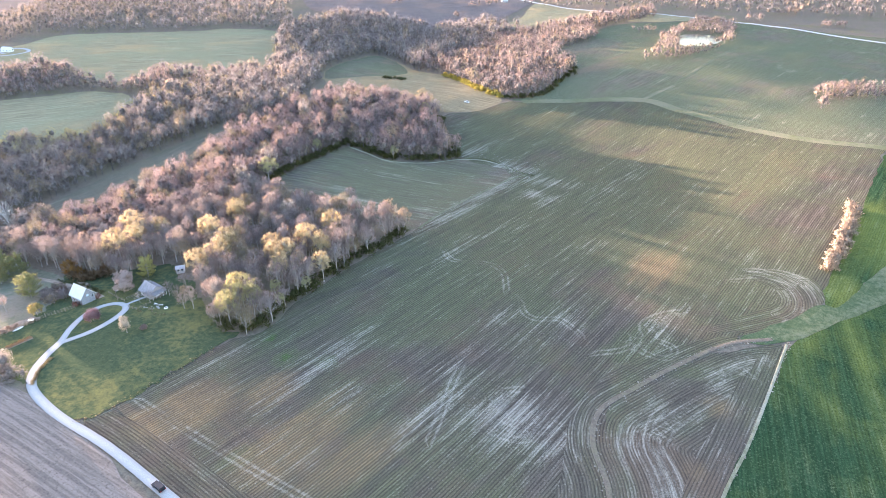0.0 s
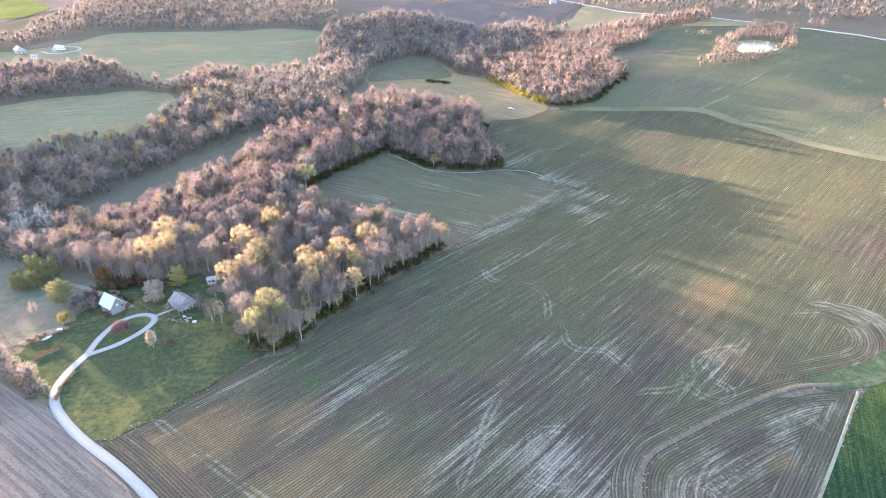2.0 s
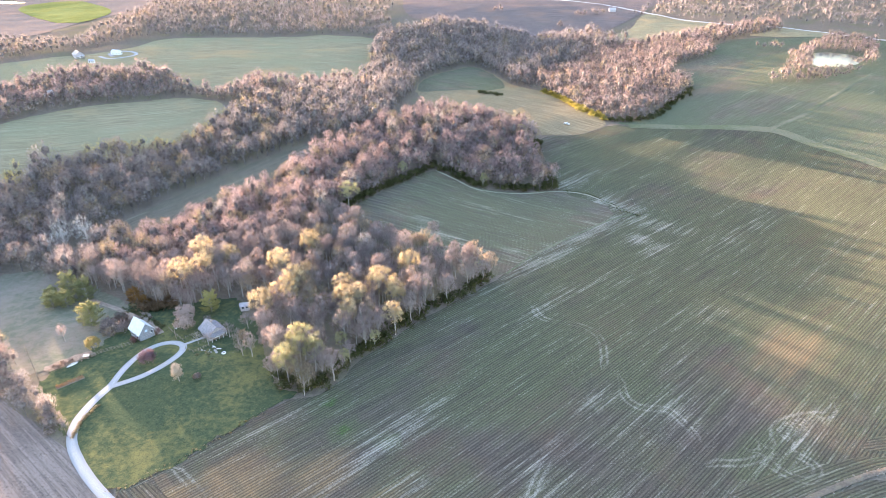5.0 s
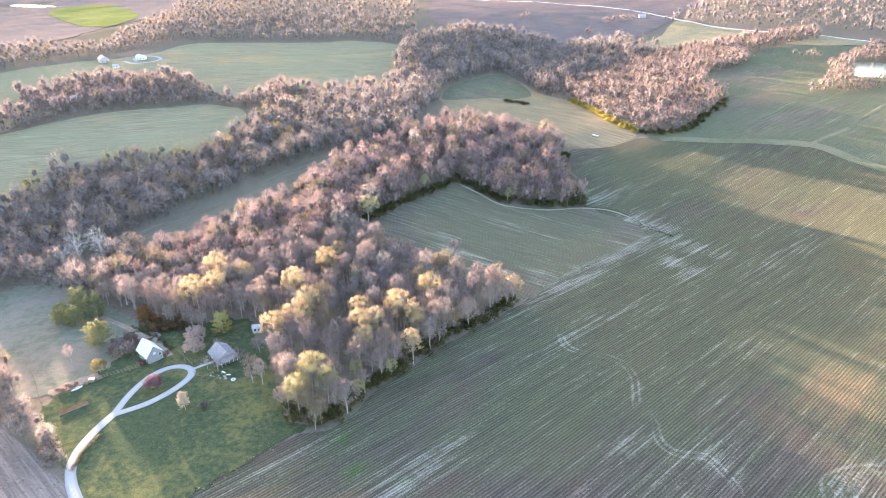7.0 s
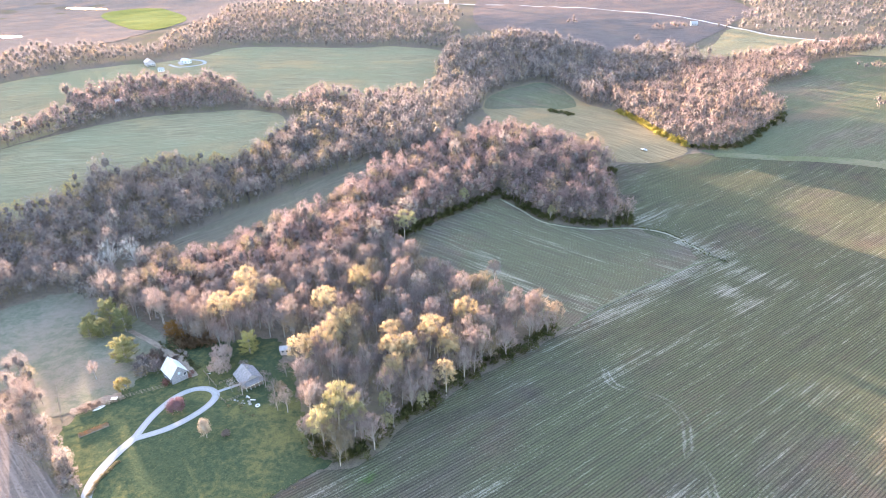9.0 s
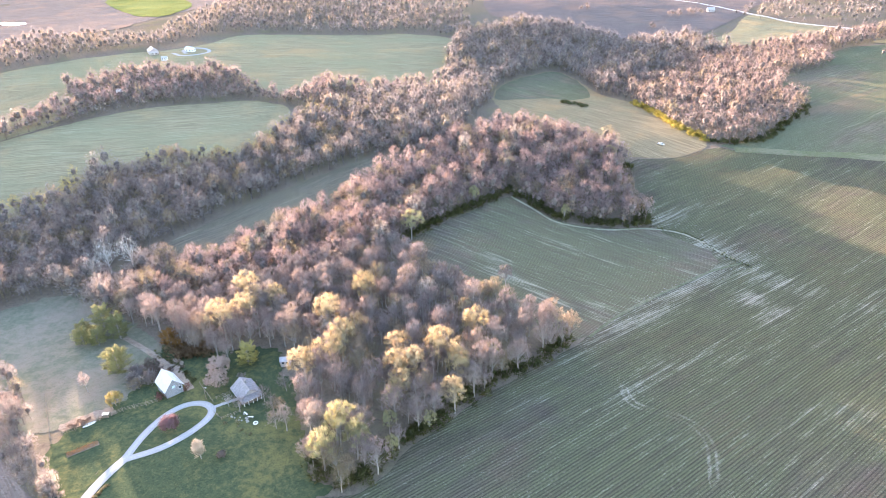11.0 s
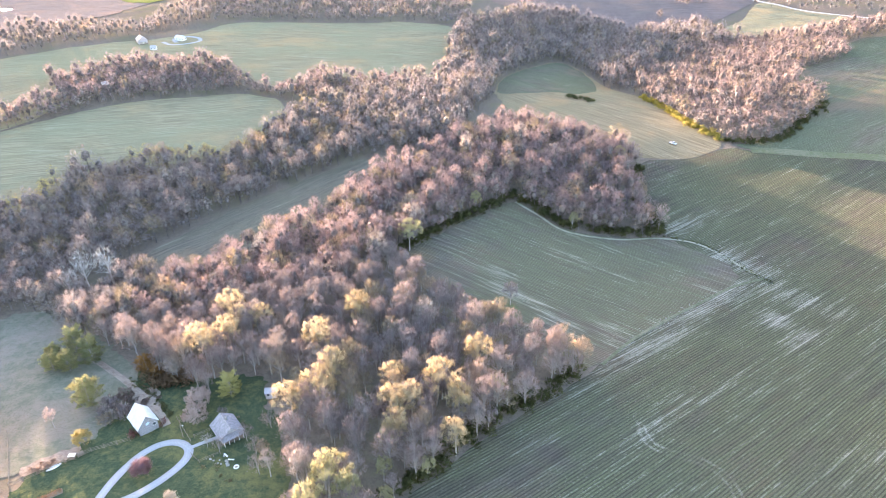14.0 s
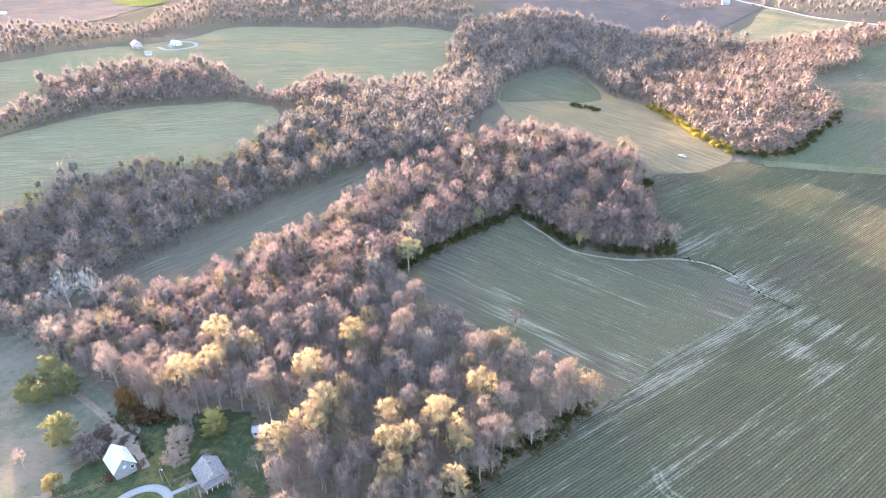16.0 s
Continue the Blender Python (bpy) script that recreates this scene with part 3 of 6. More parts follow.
# bleached straw, tan crop remains and painted sunlight, green growth and wheel tracks on the stubble
MARKS = {
    "straw": heaps([(24, 150, 15, 10, 1.0), (33, 140, 12, 8, 0.75), (15, 152, 12, 7, 0.8), (138, 216, 13, 8, 0.6), (133, 229, 10, 6, 0.4), (22, 203, 14, 5, 0.6), (6, 176, 22, 6, 0.55), (0, 156, 26, 4, 0.7), (-44, 169, 20, 3.5, 0.8), (-74, 180, 16, 4, 0.65),
                    (-38, 182, 22, 4, 0.55), (-30, 160, 9, 5, 0.5), (-42, 250, 18, 5, 0.6), (-12, 285, 26, 3, 0.8), (14, 322, 30, 3, 0.8), (50, 325, 8, 8, 0.9), (58, 316, 10, 4, 0.7), (20, 400, 30, 6, 0.7), (34, 372, 16, 8, 0.8), (47, 366, 9, 14, 0.7), (45, 200, 20, 8, 0.5), (80, 190, 18, 8, 0.45), (115, 182, 8, 6, 0.7), (0, 293, 40, 5, 0.85), (28, 334, 34, 7, 0.85), (-32, 258, 30, 4, 0.7), (62, 342, 10, 22, 0.6), (95, 330, 40, 5, 0.4), (10, 262, 40, 4, 0.4)]),
    # heaps at (-56, 160) and from (90, 234) on paint sunlit stubble tan
    "tan": heaps([(-80, 150, 20, 14, 0.9), (-56, 160, 14, 9, 0.9), (-44, 140, 30, 16, 0.85), (-22, 134, 26, 12, 0.7), (90, 234, 20, 14, 0.8), (120, 300, 40, 30, 0.25), (150, 400, 60, 40, 0.25), (200, 360, 40, 30, 0.3)]),
    "flush": heaps([(-63, 189, 5, 3, 1.1), (-55, 178, 4, 2.6, 1.2), (-40, 176, 3, 2, 1.0), (-59, 132, 5, 2.5, 0.8), (104, 232, 14, 6, 0.65), (70, 186, 12, 8, 0.55), (120, 208, 12, 9, 0.5), (70, 310, 90, 60, 0.48), (150, 330, 80, 50, 0.42), (40, 420, 60, 40, 0.4), (80, 480, 70, 30, 0.46), (150, 450, 60, 40, 0.4), (0, 225, 40, 22, 0.42), (88, 300, 9, 6, 0.7), (-30, 250, 7, 3, 0.6)]),
}
TRACKS = [
    [(31, 213), (31, 207), (33, 203), (37, 201), (44, 201), (48, 196), (51, 190)],
    [(93, 204), (83, 202), (75, 197), (74, 191), (77, 187), (82, 183), (80, 178), (75, 178), (70, 182), (69, 188)],
    [(94, 206), (80, 193), (65, 183), (54, 181)],
    [(1, 254), (4, 248), (10, 246), (17, 245), (23, 241), (26, 234), (26, 222)],
    [(19, 150), (20, 157), (26, 159), (30, 154), (27, 148), (21, 148), (16, 153), (20, 162), (31, 162), (36, 154)],
    [(15, 144), (24, 141), (34, 146), (38, 136), (34, 122)],
    [(126, 229), (138, 227), (146, 219), (146, 210), (139, 202), (127, 195)], [(118, 222), (130, 222), (138, 215), (136, 207), (126, 201)],
    [(-97, 155), (-77, 142), (-52, 127), (-36, 118)], [(-4, 140), (0, 153), (4, 168), (9, 180)],
]
DRAIN_LINE = [(118, 186), (102, 184), (81, 174), (63, 163), (50, 153.5), (45, 140), (46, 123), (42, 100), (40, 60), (38, -260)]
DRIVE_LINE = [(-30, -60), (-33, 62), (-43, 92), (-60, 108), (-83, 125), (-99, 136), (-116, 146)]
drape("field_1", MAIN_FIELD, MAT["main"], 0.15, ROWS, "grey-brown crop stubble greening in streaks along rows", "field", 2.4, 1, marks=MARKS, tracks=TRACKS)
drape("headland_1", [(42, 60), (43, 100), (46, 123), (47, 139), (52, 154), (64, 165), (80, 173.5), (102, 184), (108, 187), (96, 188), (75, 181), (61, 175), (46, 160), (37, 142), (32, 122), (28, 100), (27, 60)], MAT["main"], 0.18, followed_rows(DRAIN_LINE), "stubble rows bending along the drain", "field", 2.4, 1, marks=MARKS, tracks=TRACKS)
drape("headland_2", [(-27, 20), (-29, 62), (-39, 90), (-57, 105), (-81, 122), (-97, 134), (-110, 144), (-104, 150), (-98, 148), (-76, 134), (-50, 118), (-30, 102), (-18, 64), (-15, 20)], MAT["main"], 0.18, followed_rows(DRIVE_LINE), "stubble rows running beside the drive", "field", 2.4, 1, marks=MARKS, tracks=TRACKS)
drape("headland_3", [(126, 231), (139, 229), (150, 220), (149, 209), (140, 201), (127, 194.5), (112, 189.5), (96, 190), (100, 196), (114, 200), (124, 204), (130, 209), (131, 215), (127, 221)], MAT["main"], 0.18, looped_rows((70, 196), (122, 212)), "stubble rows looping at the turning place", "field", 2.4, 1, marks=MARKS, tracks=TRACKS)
LOWER_MARKS = {
    "straw": heaps([(57, 140, 9, 12, 0.8), (64, 128, 5, 16, 0.8), (70, 152, 8, 10, 0.6), (92, 166, 6, 16, 0.7), (100, 173, 8, 6, 0.8), (62, 118, 10, 5, 0.7), (80, 142, 4, 20, 0.45), (106, 176, 12, 5, 0.6)], 0.0),
    "tan": heaps([(88, 155, 8, 8, 0.7), (72, 130, 6, 6, 0.5)], 0.0),
    "flush": heaps([(88, 171, 14, 3, 0.7), (54, 150, 4, 8, 0.5)], 0.0),
}
LOWER_TRACKS = [[(74, 166), (88, 166), (98, 172), (103, 168)], [(63, 122), (64, 136), (72, 147), (86, 157)], [(60, 118), (60, 136), (66, 150), (78, 159), (96, 168)]]
drape("field_2", LOWER_FIELD, MAT["lower"], 0.17, followed_rows(DRAIN_LINE), "pale stubble field with rows bending round", "field", 3.0, 1, marks=LOWER_MARKS, tracks=LOWER_TRACKS)
drape("field_18", [(116, 181), (121, 182), (100, 152), (78, 123), (65, 103), (60, 60), (46, 60), (51, 100), (66, 124), (84, 147), (102, 170)], MAT["lower"], 0.20, straight_rows(53.5), "pale stubble rows along the wheat", "field", 3.0, 1, marks=LOWER_MARKS, tracks=LOWER_TRACKS)
drape("field_3", UPPER_FIELD, MAT["upper"], 0.19, straight_rows(47), "green rolling crop field with straw streaks", "field", 9.0, 1)
NOTCH_MARKS = {
    "straw": heaps([(-48, 318, 16, 5, 0.75), (-30, 305, 14, 4, 0.7), (-58, 332, 12, 4, 0.5), (-10, 300, 10, 6, 0.5), (25, 345, 16, 5, 0.5), (-20, 350, 26, 3, 0.35)], -24.0),
    "tan": heaps([(-95, 335, 12, 12, 0.7), (-80, 315, 12, 8, 0.5)], -24.0),
    "flush": heaps([(-45, 345, 34, 26, 0.54), (-5, 335, 40, 26, 0.54), (-48, 309, 8, 3, 0.9)], -24.0),
}
drape("field_4", NOTCH_FIELD, MAT["notch"], 0.16, straight_rows(-24), "green-grey field sheltered by woods on two sides", "field", 3.0, 1, marks=NOTCH_MARKS)
drape("field_5", PATCH_FIELD, MAT["patch"], 0.16, straight_rows(-40), "sunlit dry hay field on a knoll", "field")
drape("field_19", [(-111, 590), (-118, 645), (-103, 700), (-78, 742), (-53, 708), (-40, 668), (-34, 630), (-50, 610), (-69, 620), (-86, 604)], MAT["upper"], 0.24, straight_rows(-40), "grey-green field behind the hay knoll", "field")
drape("field_6", STRIP_FIELD, MAT["strip"], 0.16, straight_rows(58), "narrow green field between two woods", "field")
drape("field_7", WEST_FIELD, MAT["hay"], 0.16, straight_rows(30), "green hay field before a tree belt", "field")
drape("field_8", CORNER_FIELD, MAT["hay"], 0.16, straight_rows(60), "dry green hay field at a wood corner", "field")
drape("field_9", HOUSE_FIELD, MAT["hay"], 0.30, straight_rows(20), "rolling pale green hay field", "field", 8.0)
drape("field_10", BROWN_FAR, MAT["bare"], 0.45, straight_rows(20), "bare pale brown field in the distance", "field", 11.0)
drape("field_16", PALE_FAR, MAT["bare"], 0.30, straight_rows(40), "pale open fields in the distance", "field", 12.0)
drape("field_11", GREEN_FAR, MAT["bright"], 0.60, straight_rows(20), "bright green field in the distance", "field", 11.0)
drape("field_12", DARK_FAR, MAT["dark_far"], 0.4, straight_rows(10), "dark ploughed field in the distance", "field", 11.0)
drape("field_17", [(62, 884), (100, 900), (136, 1036), (150, 1028), (200, 972), (300, 926), (378, 873), (222, 862), (283, 915), (250, 930), (180, 890), (98, 832)], MAT["hay"], 0.42, straight_rows(30), "pale green field below the far road", "field", 10.0)
drape("field_13", WHEAT, MAT["wheat"], 0.14, straight_rows(72), "deep green winter wheat", "field", soften=1)
drape("field_14", WHEAT_BACK, MAT["wheat"], 0.14, straight_rows(52), "deep green winter wheat", "field", soften=1)
drape("field_15", BARE_FIELD, MAT["bare"], 0.14, straight_rows(-30), "bare pale brown field beside the drive", "field", soften=1)
MAT["waterway"] = grass("waterway_grass", (0.068, 0.10, 0.05), (0.11, 0.14, 0.078), (0.19, 0.19, 0.12), 0.55, 0.5)
drape("waterway", WATERWAY, MAT["waterway"], 0.20, ROWS, "grassed waterway between crop fields", "grass", 6.0)
drape("pasture", PASTURE, MAT["pasture"], 0.12, ROWS, "grazed dry pasture behind the barn", "pasture", ragged=1.6)
drape("yard", YARD, MAT["lawn"], 0.18, ROWS, "green grass yard round barn and garden", "yard", 6.0, ragged=1.6)
drape("lawn", LAWN, MAT["lawn"], 0.22, ROWS, "rough green lawn inside the bend of the drive", "lawn", 6.0, ragged=1.3)

# ---------------------------------------------------------------- drive, tracks, water
gravel = Nodes("pale_gravel")
gravel_grain = gravel.noise(gravel.place(), 3.0, 5, 0.7)
gravel_wear = gravel.span(gravel.math("ABSOLUTE", gravel.split(gravel.rows())[1]), 0.2, 1.3)
MAT["gravel"] = gravel.done(gravel.mix(gravel.span(gravel_grain, 0.3, 0.7), (0.30, 0.305, 0.31), gravel.mix(gravel_wear, (0.44, 0.445, 0.445), (0.34, 0.34, 0.335))), gravel_grain, 0.4, 0.05)
water = Nodes("pond_water", 0.22)
water.bsdf.inputs["Specular IOR Level"].default_value = 0.5
MAT["water"] = water.done((0.03, 0.035, 0.03), water.noise(water.place(), 0.8, 3, 0.5), 0.05, 0.05)

LOOP = [(-138.3, 186), (-139.6, 196), (-139.2, 205), (-137, 210.5), (-133.5, 213.3), (-129.5, 213.6), (-126, 211.5), (-125, 207), (-126.8, 199.8), (-131, 192.4), (-138.0, 186)]
ribbon("drive", [(-30, -260), (-30, -150), (-30, -50), (-30, 20), (-33, 62), (-43, 92), (-60, 108), (-83, 125), (-99, 136), (-116, 146), (-127, 154), (-134, 161), (-138, 169), (-139, 178), (-138.3, 187)], 3.0, MAT["gravel"], 0.30, "pale gravel drive curving up to the house", "drive")
ribbon("drive_loop", LOOP, 2.6, MAT["gravel"], 0.33, "pale gravel turning loop by the barn", "drive")
ribbon("path", [(-127, 212.2), (-123.5, 216), (-120.5, 219)], 1.4, MAT["gravel"], 0.36, "pale gravel path to the house door", "path")
MAT["dirt"] = grass("bare_dirt", (0.22, 0.17, 0.13), (0.32, 0.26, 0.21), (0.36, 0.30, 0.24), 0.5, 0.6)
MAT["pale_grass"] = grass("bleached_grass", (0.19, 0.19, 0.12), (0.27, 0.26, 0.18), (0.36, 0.34, 0.26), 0.5, 0.4)
MAT["road"] = plain("chalky_road", (0.50, 0.49, 0.47), 0.9, vary=0.15, scale=0.3)
ribbon("dirt_track", [(-139.5, 219.6), (-144, 223), (-150, 226.5), (-159, 231.2), (-167, 235), (-175.3, 238.6), (-186, 243)], 2.3, MAT["dirt"], 0.30, "worn dirt track behind the barn", "track")
ribbon("field_track", [(150, 488), (170, 507), (195, 534), (245, 600), (291, 662)], 3.2, MAT["bank"], 0.24, "bleached farm track across the green field", "track")
MAT["soft_grass"] = grass("short_green_grass", (0.135, 0.145, 0.08), (0.17, 0.175, 0.105), (0.215, 0.20, 0.135), 0.52, 0.5)
ribbon("waterway_1", [(62, 500), (96, 501), (130, 498), (155, 491), (173, 466), (190, 438), (205, 413), (231, 383), (262, 365), (300, 340)], 9, MAT["soft_grass"], 0.25, "grassed waterway winding across the fields", "grass")
ribbon("field_bank", [(50, 357), (36, 346), (24, 332), (10, 315), (-3, 298), (-12, 282)], 1.3, MAT["bank"], 0.27, "bleached grass bank between two fields", "bank")
ribbon("field_bank_1", [(-62, 398), (-49, 387.5), (-34, 375.8), (-12, 376), (10, 383), (28, 381), (47, 360)], 1.5, MAT["pale_grass"], 0.27, "bleached grass margin below the wood", "bank")
ribbon("drain", [(118, 186), (102, 184), (81, 174), (63, 163), (50, 153.5), (45, 140), (46, 123), (42, 100)], 1.7, MAT["litter"], 0.24, "grassed drain with pale rubble", "grass")
ribbon("field_edge", [(122, 183), (106, 160), (91, 139), (78, 122.5), (64, 102)], 1.0, MAT["pale_grass"], 0.27, "bleached straw edge beside the wheat", "bank")
ribbon("road", [(-320, 1215), (-93, 1180), (-5, 1156), (76, 1115), (150, 1030), (200, 975), (300, 930), (381, 873), (430, 827), (496, 742), (620, 600)], 6.5, MAT["road"], 0.4, "pale country road on the far side", "road")
drape("pond", POND, MAT["water"], 0.35, ROWS, "still farm pond reflecting the sky", "pond", 20.0)
drape("pond_1", [(-930, 1030), (-880, 1042), (-840, 1036), (-860, 1018), (-905, 1012)], MAT["water"], 0.6, ROWS, "distant pond reflecting the bright sky", "pond", 20.0)
drape("pond_2", [(-810, 768), (-785, 782), (-762, 776), (-775, 762)], MAT["water"], 0.6, ROWS, "distant pond reflecting the bright sky", "pond", 20.0)
drape("pond_3", [(-600, 1200), (-545, 1215), (-530, 1195), (-580, 1180)], MAT["water"], 0.6, ROWS, "distant pond reflecting the bright sky", "pond", 20.0)


# ---------------------------------------------------------------- trees
def tube(points, radii, sides=4):
    """Vertices and triangles of a tapered limb."""
    verts, faces = [], []
    for k, (q, r) in enumerate(zip(points, radii)):
        way = points[min(k + 1, len(points) - 1)] - points[max(k - 1, 0)]
        a = way.orthogonal().normalized()
        b = way.normalized().cross(a)
        for s in range(sides):
            t = 2 * math.pi * s / sides
            verts.append(q + (a * math.cos(t) + b * math.sin(t)) * r)
        if k:
            o = (k - 1) * sides
            for s in range(sides):
                i, j = o + s, o + (s + 1) % sides
                faces += [(i, j, j + sides), (i, j + sides, i + sides)]
    return verts, faces


def joined(pieces):
    verts, faces = [], []
    for v, f in pieces:
        o = len(verts)
        verts += [tuple(q) for q in v]
        faces += [(a + o, b + o, c + o) for a, b, c in f]
    return np.array(verts), np.array(faces, np.int32)


def tree_shape(rng, tall, spread, clumps, twigs, twig, wide, low=0.35, limbs=6, sides=4, lobes=1.0, rich=True, loose=0.8):
    """A broad-leaved tree: trunk with limbs, and a crown of twigs or leaf sprays in uneven clumps. rich: round limbs and branches."""
    wood = []
    lean = Vector((rng.uniform(-0.06, 0.06), rng.uniform(-0.06, 0.06), 1)) * tall
    trunk = [lean * t + Vector((rng.uniform(-0.15, 0.15), rng.uniform(-0.15, 0.15), 0)) for t in (0, 0.2, 0.42, 0.65, 0.85)]
    trunk[0] = Vector((0, 0, -0.4))
    girth = tall * 0.017
    if rich:
        wood.append(tube(trunk, [girth * 1.3, girth, girth * 0.75, girth * 0.45, girth * 0.15], sides + 1))
    else:
        wood.append(tube([trunk[0], trunk[3]], [girth * 1.2, girth * 0.4], 3))
    centre, half = lean * (low + 1) * 0.5, tall * (1 - low) * 0.5
    lobe = [(rng.uniform(0, 6.28), rng.uniform(0.7, 1.25)) for _ in range(5)]
    spots = []
    for k in range(clumps):
        turn = k * 2.4 + rng.uniform(-0.5, 0.5)
        up = 1 - 2 * ((k + 0.5) / clumps) * 0.80 + rng.uniform(-0.12, 0.12)
        up = max(-0.75, min(1, up))
        bulge = 1 + lobes * sum((g - 1) * max(0, math.cos(turn - a)) for a, g in lobe) * 0.5
        out = spread * math.sqrt(max(0.02, 1 - up * up)) * bulge * rng.uniform(0.66, 1.0)
        spots.append(centre + Vector((math.cos(turn) * out, math.sin(turn) * out, up * half * rng.uniform(0.8, 1.0))))
        if k % 3 == 0:
            deep = rng.uniform(0.2, 0.6)
            spots.append(centre + Vector((math.cos(turn) * out * deep, math.sin(turn) * out * deep, up * half * deep)))
    order = list(spots)
    rng.shuffle(order)
    for k, q in enumerate(order):
        if k >= (len(order) if rich else limbs * 2):
            break
        start = lean * min(0.8, max(0.2, (q.z / tall) * 0.62 + rng.uniform(-0.08, 0.02)))
        thick = girth * (0.45 if k < limbs else 0.26)
        if rich and k < limbs * 2:
            mid = start.lerp(q, 0.5) + Vector((0, 0, -0.04 * tall + rng.uniform(0, 0.06) * tall))
            wood.append(tube([start, mid, q], [thick, thick * 0.6, thick * 0.2], 3))
        else:
            side = (q - start).orthogonal().normalized() * thick * (0.5 if rich else 0.9)
            wood.append(([start - side, start + side, q + (q - start).normalized() * twig * 0.6], [(0, 1, 2)]))
    verts, faces = [], []
    for q in spots:
        away = (q - lean * (low * 0.8)).normalized()
        for _ in range(twigs):
            way = (away + Vector((rng.gauss(0, 0.55), rng.gauss(0, 0.55), rng.gauss(0.15, 0.45)))).normalized()
            root = q + Vector((rng.gauss(0, 0.5), rng.gauss(0, 0.5), rng.gauss(0, 0.45))) * twig * loose
            side = way.cross(Vector((rng.gauss(0, 1), rng.gauss(0, 1), rng.gauss(0, 1)))).normalized() * wide * rng.uniform(0.6, 1.3)
            o = len(verts)
            tip = root + way * twig * rng.uniform(0.6, 1.25)
            verts += [root - side, root + side, tip]
            faces.append((o, o + 1, o + 2))
    return joined(wood), (np.array([tuple(v) for v in verts]), np.array(faces, np.int32))


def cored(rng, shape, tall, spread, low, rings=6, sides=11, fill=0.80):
    """The shape with a small, lobed heart deep inside its crown, a dark lump for the shade there."""
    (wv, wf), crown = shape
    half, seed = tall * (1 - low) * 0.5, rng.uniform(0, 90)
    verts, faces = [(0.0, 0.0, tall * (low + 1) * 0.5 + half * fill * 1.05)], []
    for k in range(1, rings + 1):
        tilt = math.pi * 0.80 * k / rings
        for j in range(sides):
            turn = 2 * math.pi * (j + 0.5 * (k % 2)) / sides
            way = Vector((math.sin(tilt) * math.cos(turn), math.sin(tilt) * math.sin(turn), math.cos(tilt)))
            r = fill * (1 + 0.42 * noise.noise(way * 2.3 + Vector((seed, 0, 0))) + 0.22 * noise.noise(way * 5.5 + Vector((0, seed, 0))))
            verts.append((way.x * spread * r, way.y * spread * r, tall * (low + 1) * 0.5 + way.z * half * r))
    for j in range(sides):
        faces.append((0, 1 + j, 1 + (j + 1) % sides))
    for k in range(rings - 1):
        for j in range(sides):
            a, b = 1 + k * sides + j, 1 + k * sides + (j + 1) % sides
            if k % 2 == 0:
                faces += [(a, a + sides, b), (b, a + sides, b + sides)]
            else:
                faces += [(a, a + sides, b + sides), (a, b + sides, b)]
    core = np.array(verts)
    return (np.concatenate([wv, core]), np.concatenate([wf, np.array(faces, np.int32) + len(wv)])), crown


def conifer_shape(rng, tall, spread, branches, sprays):
    """A cedar: trunk and ragged, upswept branches thick with short sprays."""
    wood = [tube([Vector((0, 0, -0.3)), Vector((0.1, 0, tall * 0.5)), Vector((0, 0.1, tall * 0.97))], [tall * 0.025, tall * 0.015, 0.02], 5)]
    verts, faces = [], []
    for k in range(branches):
        t = 0.06 + 0.90 * ((k + rng.uniform(0, 1)) / branches)
        turn = k * 2.4 + rng.uniform(-0.6, 0.6)
        reach = spread * math.sqrt(max(0.05, 1 - ((t - 0.33) / 0.70) ** 2)) * rng.uniform(0.62, 1.12)
        start = Vector((0, 0, tall * t * 0.86))
        end = start + Vector((math.cos(turn) * reach, math.sin(turn) * reach, reach * rng.uniform(0.15, 0.6) + 0.5 * t))
        wood.append(([start - Vector((0, 0, 0.06)), start + Vector((0, 0, 0.06)), end], [(0, 1, 2)]))
        for _ in range(sprays):
            u = rng.uniform(0.30, 1.0)
            fan = 0.16 + 0.30 * (1 - u)
            root = start.lerp(end, u) + Vector((rng.gauss(0, fan), rng.gauss(0, fan), rng.gauss(0, fan * 0.7))) * spread * 0.34
            way = ((end - start).normalized() + Vector((rng.gauss(0, 0.55), rng.gauss(0, 0.55), rng.gauss(0.45, 0.4)))).normalized()
            side = way.cross(Vector((rng.gauss(0, 1), rng.gauss(0, 1), rng.gauss(0, 1)))).normalized() * 0.085
            o = len(verts)
            verts += [root - side, root + side, root + way * rng.uniform(0.35, 0.8)]
            faces.append((o, o + 1, o + 2))
    return joined(wood), (np.array([tuple(v) for v in verts]), np.array(faces, np.int32))


def scattered(polys, gap, seed, keep_off=(), taken=None):
    """Uneven places inside the outlines, about gap metres apart."""
    rng = np.random.default_rng(seed)
    everything = [q for p in polys for q in p]
    lo, hi = np.min(everything, 0), np.max(everything, 0)
    gx, gy = np.meshgrid(np.arange(lo[0], hi[0], gap), np.arange(lo[1], hi[1], gap * 0.87))
    gx = gx + (np.arange(gx.shape[0]) % 2)[:, None] * gap * 0.5
    x = gx.ravel() + rng.uniform(-0.42, 0.42, gx.size) * gap
    y = gy.ravel() + rng.uniform(-0.42, 0.42, gx.size) * gap
    ok = np.zeros(x.shape, bool)
    for p in polys:
        ok |= inside(p, x, y)
    for p in keep_off:
        ok &= ~inside(p, x, y)
    return np.stack([x[ok], y[ok]], 1)


